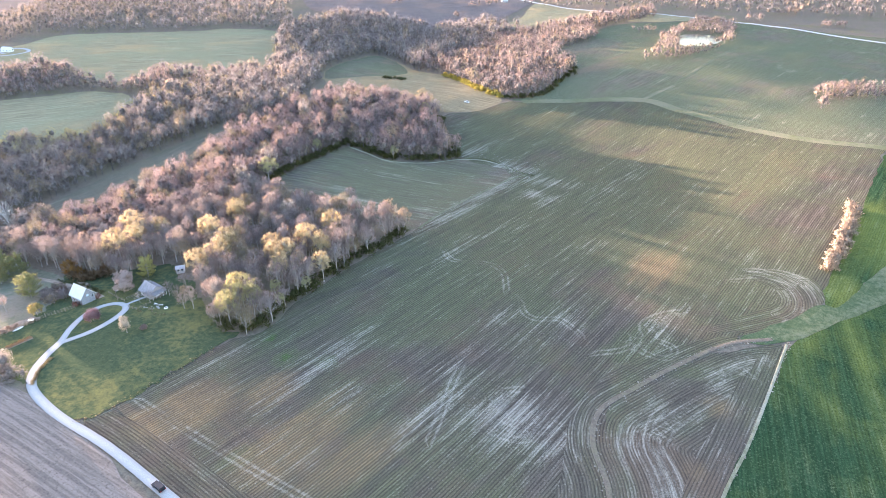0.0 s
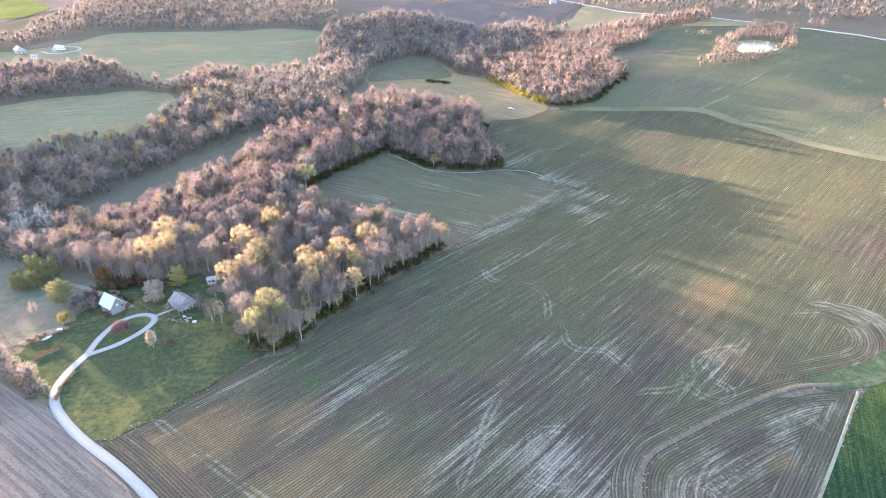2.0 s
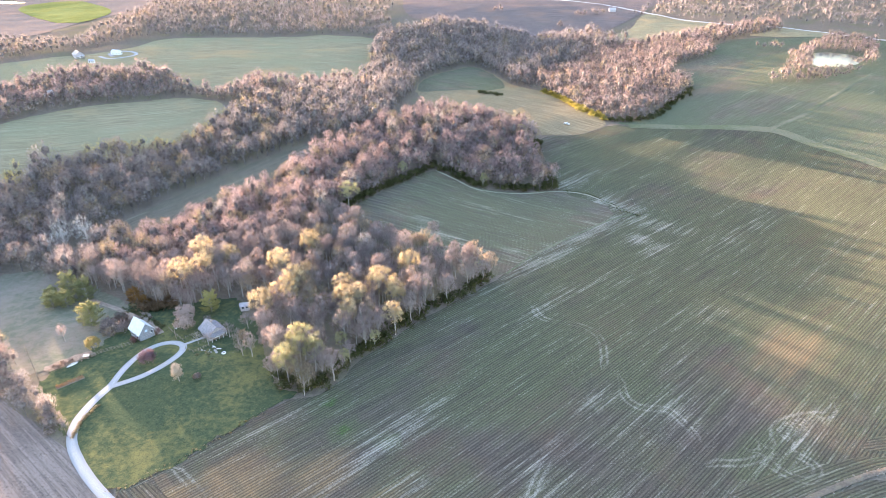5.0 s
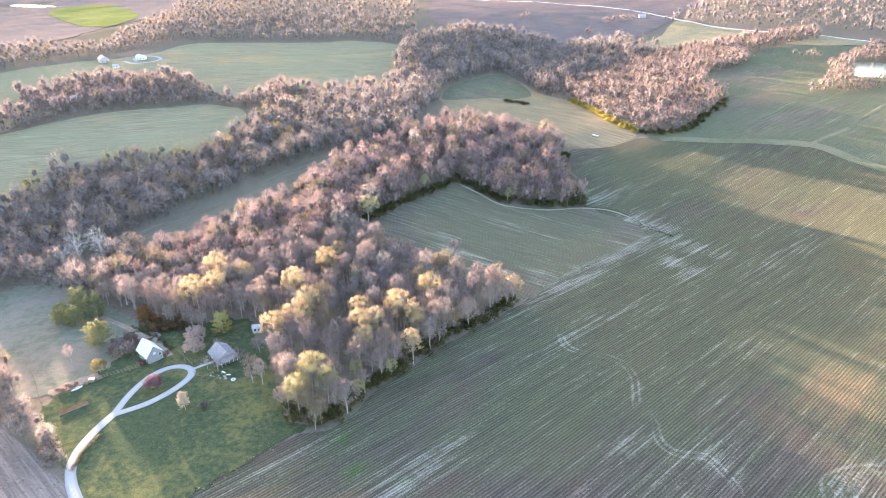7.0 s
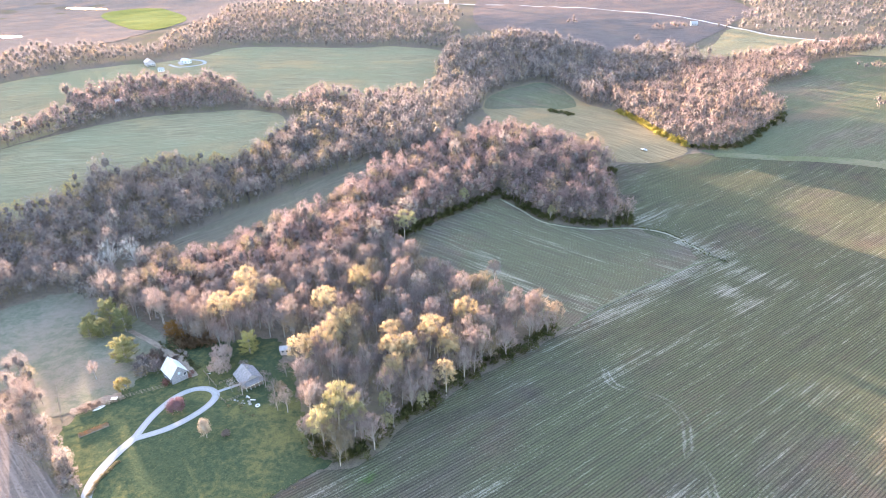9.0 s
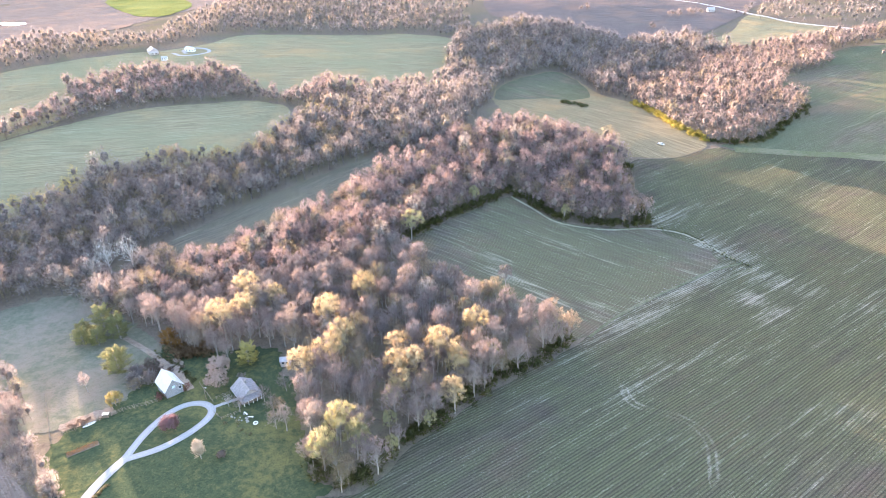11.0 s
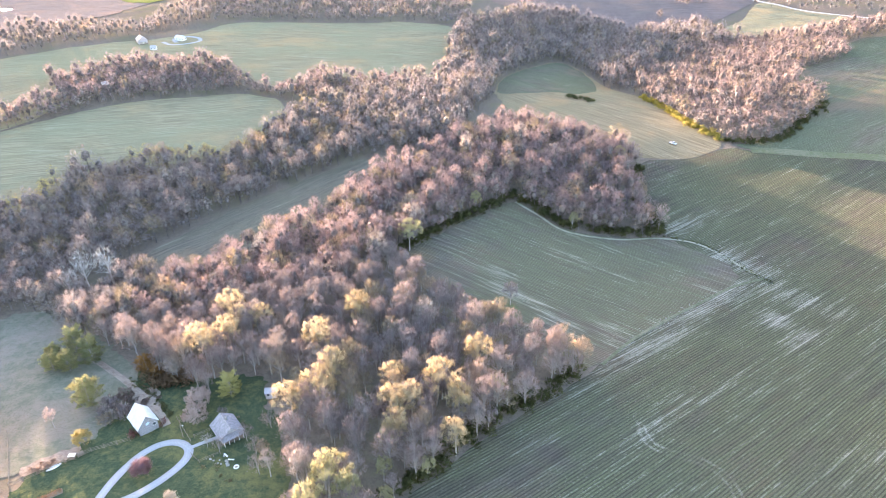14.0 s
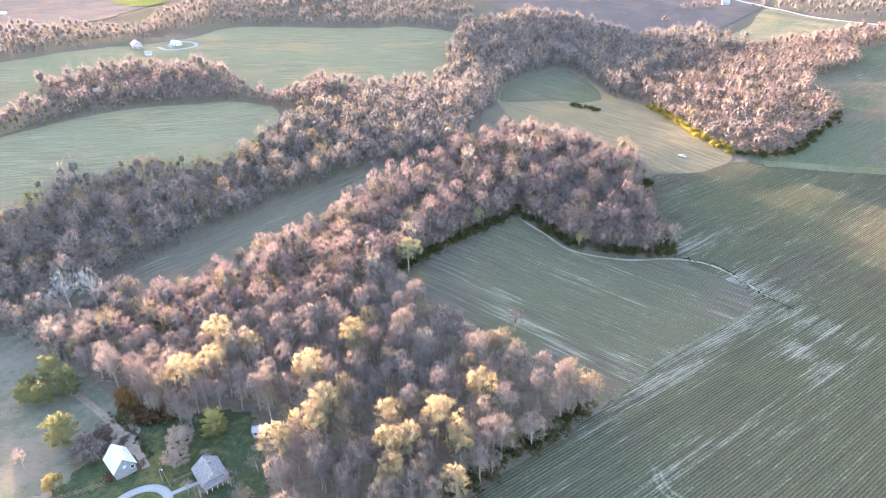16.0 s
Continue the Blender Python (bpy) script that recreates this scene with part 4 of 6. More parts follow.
BARK = plain("grey_bark", (0.40, 0.36, 0.33), 0.95, vary=0.35, scale=2.0)
# massed trunks, and the dark lump that paints shade inside each crown
BARK_AND_HEART_SHADE = plain("bark_and_heart_shade", (0.19, 0.16, 0.148), 0.95, vary=0.45, scale=0.7)
PALE_BARK = plain("white_bark", (0.62, 0.59, 0.55), 0.9, vary=0.3, scale=2.0)
TWIG_TONES = ((0.66, 0.72, (0.44, 0.34, 0.23)), (0.82, 0.88, (0.34, 0.29, 0.18)), (0.96, 1.01, (0.52, 0.46, 0.41)))
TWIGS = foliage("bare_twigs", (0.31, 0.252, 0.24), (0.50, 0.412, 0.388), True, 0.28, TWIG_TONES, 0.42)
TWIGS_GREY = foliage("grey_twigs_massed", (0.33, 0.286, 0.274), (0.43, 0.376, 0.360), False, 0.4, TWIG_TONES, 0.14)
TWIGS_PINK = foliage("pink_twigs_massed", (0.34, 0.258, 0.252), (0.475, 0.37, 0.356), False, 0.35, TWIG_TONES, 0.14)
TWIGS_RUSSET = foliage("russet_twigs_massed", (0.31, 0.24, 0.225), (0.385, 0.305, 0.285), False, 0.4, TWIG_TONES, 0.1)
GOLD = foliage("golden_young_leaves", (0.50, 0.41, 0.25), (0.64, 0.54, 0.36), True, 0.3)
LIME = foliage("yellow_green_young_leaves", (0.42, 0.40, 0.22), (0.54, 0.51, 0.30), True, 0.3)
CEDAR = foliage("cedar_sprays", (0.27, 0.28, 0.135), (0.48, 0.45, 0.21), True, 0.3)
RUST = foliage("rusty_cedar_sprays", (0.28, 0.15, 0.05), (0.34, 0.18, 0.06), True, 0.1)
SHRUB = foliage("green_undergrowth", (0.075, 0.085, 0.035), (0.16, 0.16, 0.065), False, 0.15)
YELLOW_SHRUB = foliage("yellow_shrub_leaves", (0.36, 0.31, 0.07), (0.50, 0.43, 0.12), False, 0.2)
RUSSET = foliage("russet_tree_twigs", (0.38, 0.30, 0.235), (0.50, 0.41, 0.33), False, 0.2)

shape_rng = random.Random(11)


def domed(cv, cf, share=0.80):
    """Triangles of a crown turned outwards, and normals that round the crown off."""
    centre = np.array([cv[:, 0].mean(), cv[:, 1].mean(), np.quantile(cv[:, 2], 0.3)])
    out = cv - centre
    out = out / np.maximum(np.linalg.norm(out, axis=1, keepdims=True), 1e-6)
    own = np.cross(cv[cf[:, 1]] - cv[cf[:, 0]], cv[cf[:, 2]] - cv[cf[:, 0]])
    back = (own * out[cf[:, 0]]).sum(1) < 0
    cf = cf.copy()
    cf[back] = cf[back][:, ::-1]
    own = own / np.maximum(np.linalg.norm(own, axis=1, keepdims=True), 1e-9)
    own[back] *= -1
    each = np.zeros_like(cv)
    each[cf.ravel()] = np.repeat(own, 3, axis=0)
    mixed = share * out + (1 - share) * each
    return cf, mixed / np.maximum(np.linalg.norm(mixed, axis=1, keepdims=True), 1e-6)


def tree_meshes(shape, crown_material, bark=BARK):
    (tv, tf), (cv, cf) = shape
    cf, around = domed(cv, cf, 0.72)
    return mesh_of("trunk", tv, tf, bark), mesh_of("crown", cv, cf, crown_material, None, around)


def plant(name, meshes, x, y, size, turn, label, category, group):
    base = new(name)
    base.empty_display_size = 1.0
    base.matrix_world = Matrix.LocRotScale((x, y, float(height(x, y))), Euler((0, 0, turn)), (size, size, size * random.uniform(0.92, 1.1)))
    for part_name, me in zip(("trunk", "crown"), meshes):
        new(part_name, me).parent = base
    return tagged(base, label, category, group)


def massed(name, shapes, places, sizes, seed, material, label, category, bark=BARK_AND_HEART_SHADE, lift=0.0):
    """Many trees or bushes joined into one mesh, each with its own tint."""
    rng = np.random.default_rng(seed)
    ground = height(places[:, 0], places[:, 1]) + lift
    pick, turn, tint = rng.integers(0, len(shapes), len(places)), rng.uniform(0, 6.283, len(places)), rng.uniform(0, 1, len(places))
    all_v, all_f, all_m, all_t, all_n, at = [], [], [], [], [], 0
    for k, ((tv, tf), (cv, cf)) in enumerate(shapes):
        cf, around = domed(cv, cf, 0.92)
        v = np.concatenate([tv, cv]) if len(tv) else cv
        if len(tv):
            stem = tv * (1, 1, 0) + (0, 0, 0.05)
            around = np.concatenate([stem / np.linalg.norm(stem, axis=1, keepdims=True), around])
        f = np.concatenate([tf, cf + len(tv)]) if len(tv) else cf
        slot = np.r_[np.zeros(len(tf), np.int32), np.ones(len(cf), np.int32)]
        who = np.where(pick == k)[0]
        c, s = np.cos(turn[who])[:, None], np.sin(turn[who])[:, None]
        size = sizes[who][:, None]
        tall = size * rng.uniform(0.9, 1.15, len(who))[:, None]
        x = (v[:, 0] * c - v[:, 1] * s) * size + places[who, 0][:, None]
        y = (v[:, 0] * s + v[:, 1] * c) * size + places[who, 1][:, None]
        z = v[:, 2] * tall + ground[who][:, None]
        all_v.append(np.stack([x, y, z], -1).reshape(-1, 3))
        all_f.append((f[None] + (np.arange(len(who)) * len(v))[:, None, None]).reshape(-1, 3) + at)
        turned = np.stack([around[:, 0] * c - around[:, 1] * s, around[:, 0] * s + around[:, 1] * c, np.broadcast_to(around[:, 2], (len(who), len(v)))], -1)
        all_n.append(turned.reshape(-1, 3))
        all_m.append(np.tile(slot, len(who)))
        all_t.append(np.repeat(tint[who], len(v)))
        at += len(who) * len(v)
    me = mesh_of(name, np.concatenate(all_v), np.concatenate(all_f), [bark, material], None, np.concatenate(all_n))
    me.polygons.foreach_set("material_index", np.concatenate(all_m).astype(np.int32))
    layer = me.attributes.new("tint", "FLOAT", "POINT")
    layer.data.foreach_set("value", np.concatenate(all_t).astype(np.float32))
    return tagged(new(name, me), label, category, kind="stuff")


def massed_shapes(count, tall, spread, low, clumps, twigs, twig, wide, limbs, rings, sides, fill, rich=False):
    out = []
    for _ in range(count):
        up, reach = shape_rng.uniform(*tall), shape_rng.uniform(*spread)
        shape = tree_shape(shape_rng, up, reach, clumps, twigs, twig, wide, low, limbs, 4 if rich else 3, 1.0, rich, 0.65 if rich else 0.9)
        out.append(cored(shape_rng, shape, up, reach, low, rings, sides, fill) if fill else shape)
    return out


NEAR_SHAPES = massed_shapes(8, (13, 16.5), (3.5, 4.9), 0.32, 48, 22, 1.25, 0.056, 12, 0, 0, 0, True)
GOLD_SHAPES = [tree_shape(shape_rng, shape_rng.uniform(16, 19), shape_rng.uniform(4.0, 5.0), 58, 46, 0.7, 0.085, 0.40, 9, 4, 1.7, True, 1.1) for _ in range(4)]
MID_SHAPES = massed_shapes(9, (11, 16.0), (3.3, 4.8), 0.30, 36, 14, 1.05, 0.068, 7, 4, 6, 0.40)
FAR_SHAPES = massed_shapes(8, (10.5, 15.5), (3.4, 5.0), 0.26, 19, 7, 0.95, 0.15, 3, 3, 6, 0.42)
HAZE_SHAPES = massed_shapes(5, (12, 15.5), (4.6, 6.0), 0.22, 12, 5, 1.3, 0.25, 1, 3, 5, 0.42)
BUSH_SHAPES = [((np.zeros((0, 3)), np.zeros((0, 3), np.int32)), tree_shape(shape_rng, 2.6, 1.6, 10, 9, 0.8, 0.16, 0.1, 1, 3, 1.0, False)[1]) for _ in range(3)]

bare_meshes = [tree_meshes(s, TWIGS) for s in NEAR_SHAPES]
gold_meshes = [tree_meshes(s, GOLD) for s in GOLD_SHAPES]

lime_meshes = [tree_meshes(s, LIME) for s in GOLD_SHAPES]
cedar_shapes = [conifer_shape(shape_rng, shape_rng.uniform(8, 9.5), shape_rng.uniform(3.2, 3.9), 46, 80) for _ in range(4)]
cedar_meshes = [tree_meshes(s, CEDAR) for s in cedar_shapes]
rust_meshes = [tree_meshes(s, RUST) for s in cedar_shapes]
dead_shape = tree_shape(shape_rng, 15, 5.6, 26, 9, 2.0, 0.07, 0.25, 16, 4, 1.2, True, 0.4)
SYCAMORES = [(-242, 280), (-232, 280), (-218, 291), (-220, 300), (-234, 298)]

# young-leafed trees, each in its place: x, y, size
GOLD_TREES = [(-105.9, 259, 1.0), (-100.3, 278.6, 0.98), (-95, 244.9, 1.0), (-94.2, 237.3, 0.95), (-102, 230.7, 0.85), (-75, 247.5, 0.75), (-66.3, 239.5, 0.9), (-71.7, 236, 0.85), (-61.2, 248.3, 1.0), (-52.3, 241.1, 0.85), (-51.8, 263.8, 0.85), (-144.9, 249.7, 0.9), (-139.9, 257.4, 0.9), (-148.2, 272.1, 0.85), (-134.3, 269.8, 0.8), (-140.8, 266, 0.75), (-67.2, 228.1, 0.8), (-50.2, 229.6, 0.72)]
LIME_TREES = [(-78.6, 205.3, 1.08), (-79.8, 197.3, 0.92), (-72.6, 203.7, 0.85), (-100.2, 340.6, 1.02), (-79.8, 385.8, 0.7), (-14.4, 457.7, 0.75), (-31.7, 378.5, 0.5), (-44, 255.3, 0.6), (-69.2, 226.5, 0.66), (-55.5, 219.4, 0.5), (-63, 206.9, 0.48), (-66.9, 215.4, 0.55)]
CEDARS = [(-198.1, 246.4, 1.25), (-198.5, 235.6, 1.0), (-187.1, 242.2, 1.2), (-192.3, 236.5, 1.0), (-202, 240, 0.9), (-170.1, 221.8, 1.35)]
for x, y, size in GOLD_TREES:
    plant("golden_tree", random.choice(gold_meshes), x, y, size * 1.12, random.uniform(0, 6.28), "tall tree in pale golden young leaf", "tree", "young-leafed trees")
for x, y, size in LIME_TREES:
    plant("lime_tree", random.choice(lime_meshes), x, y, size, random.uniform(0, 6.28), "tree in pale yellow-green young leaf at the wood edge", "tree", "young-leafed trees")
for x, y, size in CEDARS:
    plant("cedar", random.choice(cedar_meshes), x, y, size, random.uniform(0, 6.28), "olive-green cedar standing in the pasture", "conifer", "cedars in the pasture")
WILLOW_GREEN = foliage("yellow_cedar_sprays", (0.50, 0.45, 0.17), (0.56, 0.50, 0.20), True, 0.25, (), 0.25)
plant("yellow_cedar", tree_meshes(cedar_shapes[1], WILLOW_GREEN), -127.2, 236.2, 1.05, 1.3, "wide yellow-green cedar behind the house", "conifer", "")
plant("rusty_cedar", rust_meshes[0], -163.7, 241.4, 0.95, 0.4, "rust-brown cedar at the edge of the wood", "conifer", "")
plant("rusty_cedar", rust_meshes[1], -158.0, 239.0, 0.6, 2.4, "low rust-brown cedar at the edge of the wood", "conifer", "")
for x, y, size, turn in ((-234, 291, 1.15, 0.3), (-224, 295, 1.1, 2.1), (-237, 284, 0.95, 4.0)):
    plant("white_sycamore", tree_meshes(dead_shape, PALE_BARK, PALE_BARK), x, y, size, turn, "bare sycamore with bleached white limbs", "tree", "white sycamores")

# the wood beside the house, tree by tree
SINGLE = [(x, y) for x, y, _ in GOLD_TREES + LIME_TREES]
CLEAR = [[(-130, 225), (-128, 243), (-108, 243), (-104, 232), (-98, 222), (-110, 215)]]
for x, y in scattered([NEAR_WOOD], 5.9, 5, CLEAR):
    if min((x - a) ** 2 + (y - b) ** 2 for a, b in SINGLE) > 9:
        plant("bare_tree", random.choice(bare_meshes), x, y, random.uniform(0.58, 1.0), random.uniform(0, 6.28), "leafless grey-brown broadleaf tree with fine twigs", "tree", "trees of the near wood")


# the larger woods behind
def wood(name, polys, gap, seed, shapes, material, label, keep_off=(), low=0.52, high=1.14):
    spots = scattered(polys, gap, seed, keep_off)
    rng = np.random.default_rng(seed + 100)
    return massed(name, shapes, spots, rng.uniform(low, high, len(spots)), seed, material, label, "woodland")


BACK_RIGHT = [(110, 1010), (200, 980), (300, 985), (420, 930), (700, 900), (800, 1500), (150, 1500), (200, 1200), (150, 1100)]
BACK_LEFT = [(-604, 1009), (-328, 1016), (-226, 950), (-210, 968), (-260, 1120), (-420, 1180), (-560, 1170), (-640, 1100)]
wood("middle_woodland", [MIDDLE_WOOD], 5.8, 21, MID_SHAPES, TWIGS_PINK, "leafless pinkish-brown wood along the valley", [NEAR_WOOD], 0.6, 1.22)
wood("valley_woodland", [LEFT_WOOD, LINK_WOOD], 5.9, 22, MID_SHAPES, TWIGS_GREY, "leafless grey-brown wood in the valley", [VALLEY_BACK, SYCAMORES], 0.5, 1.18)
wood("valley_woodland", [LEFT_WOOD], 7.0, 31, FAR_SHAPES, TWIGS_GREY, "leafless grey-brown wood further up the valley", [[(-300, 200), (-300, 400), (-235, 470), (-80, 470), (-80, 200)]], 0.8, 1.3)
wood("belt_woodland", [MID_WOOD], 6.6, 23, FAR_SHAPES, TWIGS_PINK, "leafless tree belt between two fields", [LEFT_WOOD])
wood("far_woodland", [FAR_WOOD], 10.6, 24, FAR_SHAPES, TWIGS_GREY, "leafless woods behind a hay field")
wood("diagonal_woodland", [DIAGONAL_WOOD], 7.2, 25, FAR_SHAPES, TWIGS_GREY, "leafless grey woods in a side valley", [LEFT_WOOD], 0.8, 1.3)
wood("knoll_woodland", [RIGHT_WOOD], 6.8, 26, FAR_SHAPES, TWIGS_RUSSET, "leafless russet wood above the hay field", [DIAGONAL_WOOD])
wood("pond_woodland", [POND_WOOD], 6.6, 27, FAR_SHAPES, TWIGS_RUSSET, "leafless trees round the pond", [POND, [(225, 630), (240, 672), (262, 668), (295, 690), (285, 660), (250, 640)]], 0.5, 0.8)
wood("pond_thicket", [[(205, 612), (225, 640), (250, 668), (285, 672), (262, 640), (230, 612)]], 5.0, 33, FAR_SHAPES, TWIGS_RUSSET, "low russet thicket before the pond", [POND], 0.28, 0.42)
wood("field_clump", [CLUMP], 5.5, 28, FAR_SHAPES, TWIGS_RUSSET, "russet clump of small trees in the field", (), 0.5, 0.7)
wood("scrub_wood", [SCRUB_LAND], 4.6, 29, MID_SHAPES, TWIGS_GREY, "leafless scrub between bare field and garden", (), 0.4, 0.75)
wood("distant_woods", [BACK_RIGHT, BACK_LEFT], 17.0, 30, HAZE_SHAPES, TWIGS_GREY, "leafless woods on the far rise")


for seed, polys, gap, keep_off in ((131, [FAR_WOOD], 15.0, ()), (132, [DIAGONAL_WOOD, RIGHT_WOOD], 8.5, ()), (133, [MID_WOOD], 8.5, [LEFT_WOOD]), (134, [LEFT_WOOD], 8.5, ()), (135, [MIDDLE_WOOD], 8.5, [NEAR_WOOD])):
    wood("understorey", polys, gap, seed, HAZE_SHAPES, TWIGS_GREY, "low leafless saplings filling the gaps of the wood", keep_off, 0.40, 0.62)


def along(line, gap, seed, spread):
    """Uneven places along a line."""
    rng = np.random.default_rng(seed)
    out = []
    for a, b in zip(line, line[1:]):
        n = max(1, int(math.hypot(b[0] - a[0], b[1] - a[1]) / gap))
        out += [(a[0] + (b[0] - a[0]) * k / n, a[1] + (b[1] - a[1]) * k / n) for k in range(n)]
    return np.array(out) + rng.normal(0, spread, (len(out), 2))


OLIVE = foliage("olive_thicket", (0.15, 0.15, 0.07), (0.22, 0.21, 0.10), False, 0.15)
# golden leaf colour that paints the sunlit field edge
SUNLIT_GOLD = foliage("sunlit_edge_leaves", (0.58, 0.47, 0.17), (0.68, 0.56, 0.24), False, 0.25)


def bushes(name, line, gap, seed, spread, low, high, material, label):
    spots = along(line, gap, seed, spread)
    sizes = np.random.default_rng(seed).uniform(low, high, len(spots))
    return massed(name, BUSH_SHAPES, spots, sizes, seed, material, label, "undergrowth")


bushes("undergrowth", [(-82, 197), (-72, 193), (-66, 200), (-63, 212), (-55, 224), (-41, 248), (-27, 265), (-19, 279)], 1.0, 41, 1.7, 0.5, 1.4, SHRUB, "green undergrowth along the wood edge")
bushes("undergrowth", [(-106, 338), (-89, 367), (-65, 404), (-50, 393), (-35, 381), (-12, 382), (8, 388), (-3, 428), (-3, 460)], 1.0, 42, 1.8, 0.6, 1.5, SHRUB, "green undergrowth along the field corner")
bushes("yellow_shrubs", [(0, 611), (15, 581), (26, 545), (38, 522), (47, 512)], 0.8, 43, 1.6, 0.6, 1.3, YELLOW_SHRUB, "yellow-flowering shrubs along the wood edge")
bushes("undergrowth", [(47, 512), (62, 510), (78, 518), (97, 545), (119, 590)], 1.4, 44, 1.6, 0.6, 1.3, SHRUB, "green undergrowth along the wood edge")
bushes("hedge", [(-56, 604), (-45, 596), (-34, 588)], 0.6, 45, 2.4, 0.5, 0.9, OLIVE, "low green thicket in the hay field")
bushes("scrub", [(197, 281), (188, 266), (178, 252), (172, 244), (158, 226)], 0.45, 46, 1.0, 0.7, 1.5, RUSSET, "dry russet scrub between the crops")
bushes("ditch_weeds", [(8, 386), (28, 383), (45, 362), (54, 353)], 0.7, 47, 0.8, 0.12, 0.3, SHRUB, "dark weeds along a ditch")
# tree rows added to stand for the sunlit grass along the wood
spots = along([(-356, 300), (-332, 322), (-313, 349), (-325, 372)], 2.6, 48, 1.5)
massed("sunlit_edge_trees", FAR_SHAPES, spots, np.random.default_rng(5).uniform(0.6, 0.85, len(spots)), 48, SUNLIT_GOLD, "added trees coloured golden for the sunlit field edge", "tree row")
spots = along([(-300, 404), (-262, 422), (-243, 416), (-238, 445), (-233, 485), (-212, 520)], 3.2, 49, 1.5)
massed("sunlit_edge_trees", FAR_SHAPES, spots, np.random.default_rng(6).uniform(0.6, 0.85, len(spots)), 49, SUNLIT_GOLD, "added trees coloured golden for the sunlit field edge", "tree row")


def clod_shape(rng):
    """A torn tuft of straw and earth."""
    bm = bmesh.new()
    bmesh.ops.create_icosphere(bm, subdivisions=1, radius=0.5)
    for v in bm.verts:
        v.co = Vector((v.co.x * rng.uniform(0.6, 1.4), v.co.y * rng.uniform(0.6, 1.4), max(-0.1, v.co.z * rng.uniform(0.3, 0.9))))
    bm.verts.ensure_lookup_table()
    verts = np.array([tuple(v.co) for v in bm.verts])
    faces = np.array([[v.index for v in f.verts] for f in bm.faces], np.int32)
    bm.free()
    return (np.zeros((0, 3)), np.zeros((0, 3), np.int32)), (verts, faces)


CLODS = [clod_shape(shape_rng) for _ in range(4)]
STRAW_CLODS = foliage("straw_clods", (0.20, 0.18, 0.15), (0.40, 0.365, 0.31), False)
for name, line, gap, seed, spread, label in (
    ("straw_rubble", [(118, 186), (102, 184), (81, 174), (63, 163), (50, 153.5), (45, 140), (46, 123), (42, 100)], 0.28, 81, 0.9, "pale torn straw heaped along a drain"),
    ("straw_rubble", [(54, 353), (36, 346), (24, 332), (10, 315), (-3, 298), (-12, 282)], 0.45, 82, 1.4, "pale torn straw along a field bank"),
    ("straw_rubble", [(8, 385), (20, 396), (36, 384), (56, 362), (64, 345)], 0.4, 83, 4.5, "pale torn straw scattered over a ditch mouth"),
    ("straw_rubble", [(124, 184), (106, 160), (91, 139), (78, 122.5), (64, 102)], 0.5, 84, 0.4, "pale straw edge beside the wheat"),
):
    spots = along(line, gap, seed, spread)
    massed(name, CLODS, spots, np.random.default_rng(seed).uniform(0.2, 0.7, len(spots)), seed, STRAW_CLODS, label, "straw", lift=0.16)


# ---------------------------------------------------------------- buildings and things
def part(name, bm, material, parent, label=""):
    me = bpy.data.meshes.new(name)
    bm.to_mesh(me)
    bm.free()
    me.materials.append(material)
    ob = new(name, me)
    ob.parent = parent
    return tagged(ob, label)


def blocks(*corners, bevel=0.0):
    """Boxes from opposite corners, in one bmesh."""
    bm = bmesh.new()
    for x0, y0, z0, x1, y1, z1 in corners:
        m = Matrix.Translation(((x0 + x1) / 2, (y0 + y1) / 2, (z0 + z1) / 2)) @ Matrix.Diagonal((abs(x1 - x0), abs(y1 - y0), abs(z1 - z0), 1))
        bmesh.ops.create_cube(bm, size=1, matrix=m)
    if bevel:
        bmesh.ops.bevel(bm, geom=bm.edges[:], offset=bevel, segments=2, affect="EDGES")
    return bm


def prism(outline, along, start, end):
    """A flat outline pushed along an axis (0: x, 1: y, 2: z)."""
    bm = bmesh.new()

    def at(q, s):
        v = [q[0], q[1]]
        v.insert(along, s)
        return v

    a, b = [bm.verts.new(at(q, start)) for q in outline], [bm.verts.new(at(q, end)) for q in outline]
    bm.faces.new(a), bm.faces.new(b)
    for k in range(len(a)):
        bm.faces.new((a[k], a[k - 1], b[k - 1], b[k]))
    bmesh.ops.recalc_face_normals(bm, faces=bm.faces[:])
    return bm


def drum(radius, low, high, sides=14, top=None, turn=None):
    bm = bmesh.new()
    bmesh.ops.create_cone(bm, cap_ends=True, segments=sides, radius1=radius, radius2=radius if top is None else top, depth=high - low, matrix=Matrix.Translation((0, 0, (low + high) / 2)))
    if turn:
        bm.transform(turn)
    return bm


def stand(name, x, y, turn, label, category, group="", lift=0.2):
    base = new(name)
    base.matrix_world = pose(x, y, float(height(x, y)) + lift, 0, 0, turn)
    return tagged(base, label, category, group)


WHITE_METAL = plain("white_roof_metal", (0.64, 0.66, 0.67), 0.45, 0.0, 0.10, 0.8)
GREY_METAL = plain("grey_roof_metal", (0.46, 0.45, 0.47), 0.5, 0.1, 0.2, 0.8)
HOUSE_ROOF = plain("weathered_shingle_roof", (0.32, 0.305, 0.32), 0.85, 0.0, 0.3, 1.6)
BOARDS = plain("weathered_boards", (0.34, 0.34, 0.36), 0.85, vary=0.35, scale=2.5)
SIDING = plain("pale_siding", (0.50, 0.46, 0.46), 0.8, vary=0.2, scale=2.0)
WHITE_PAINT = plain("white_paint", (0.78, 0.78, 0.76), 0.6, vary=0.12, scale=2.0)
DARK = plain("dark_opening", (0.03, 0.03, 0.035), 0.5, vary=0.2)
PANE = plain("window_glass", (0.05, 0.06, 0.075), 0.08, vary=0.1)
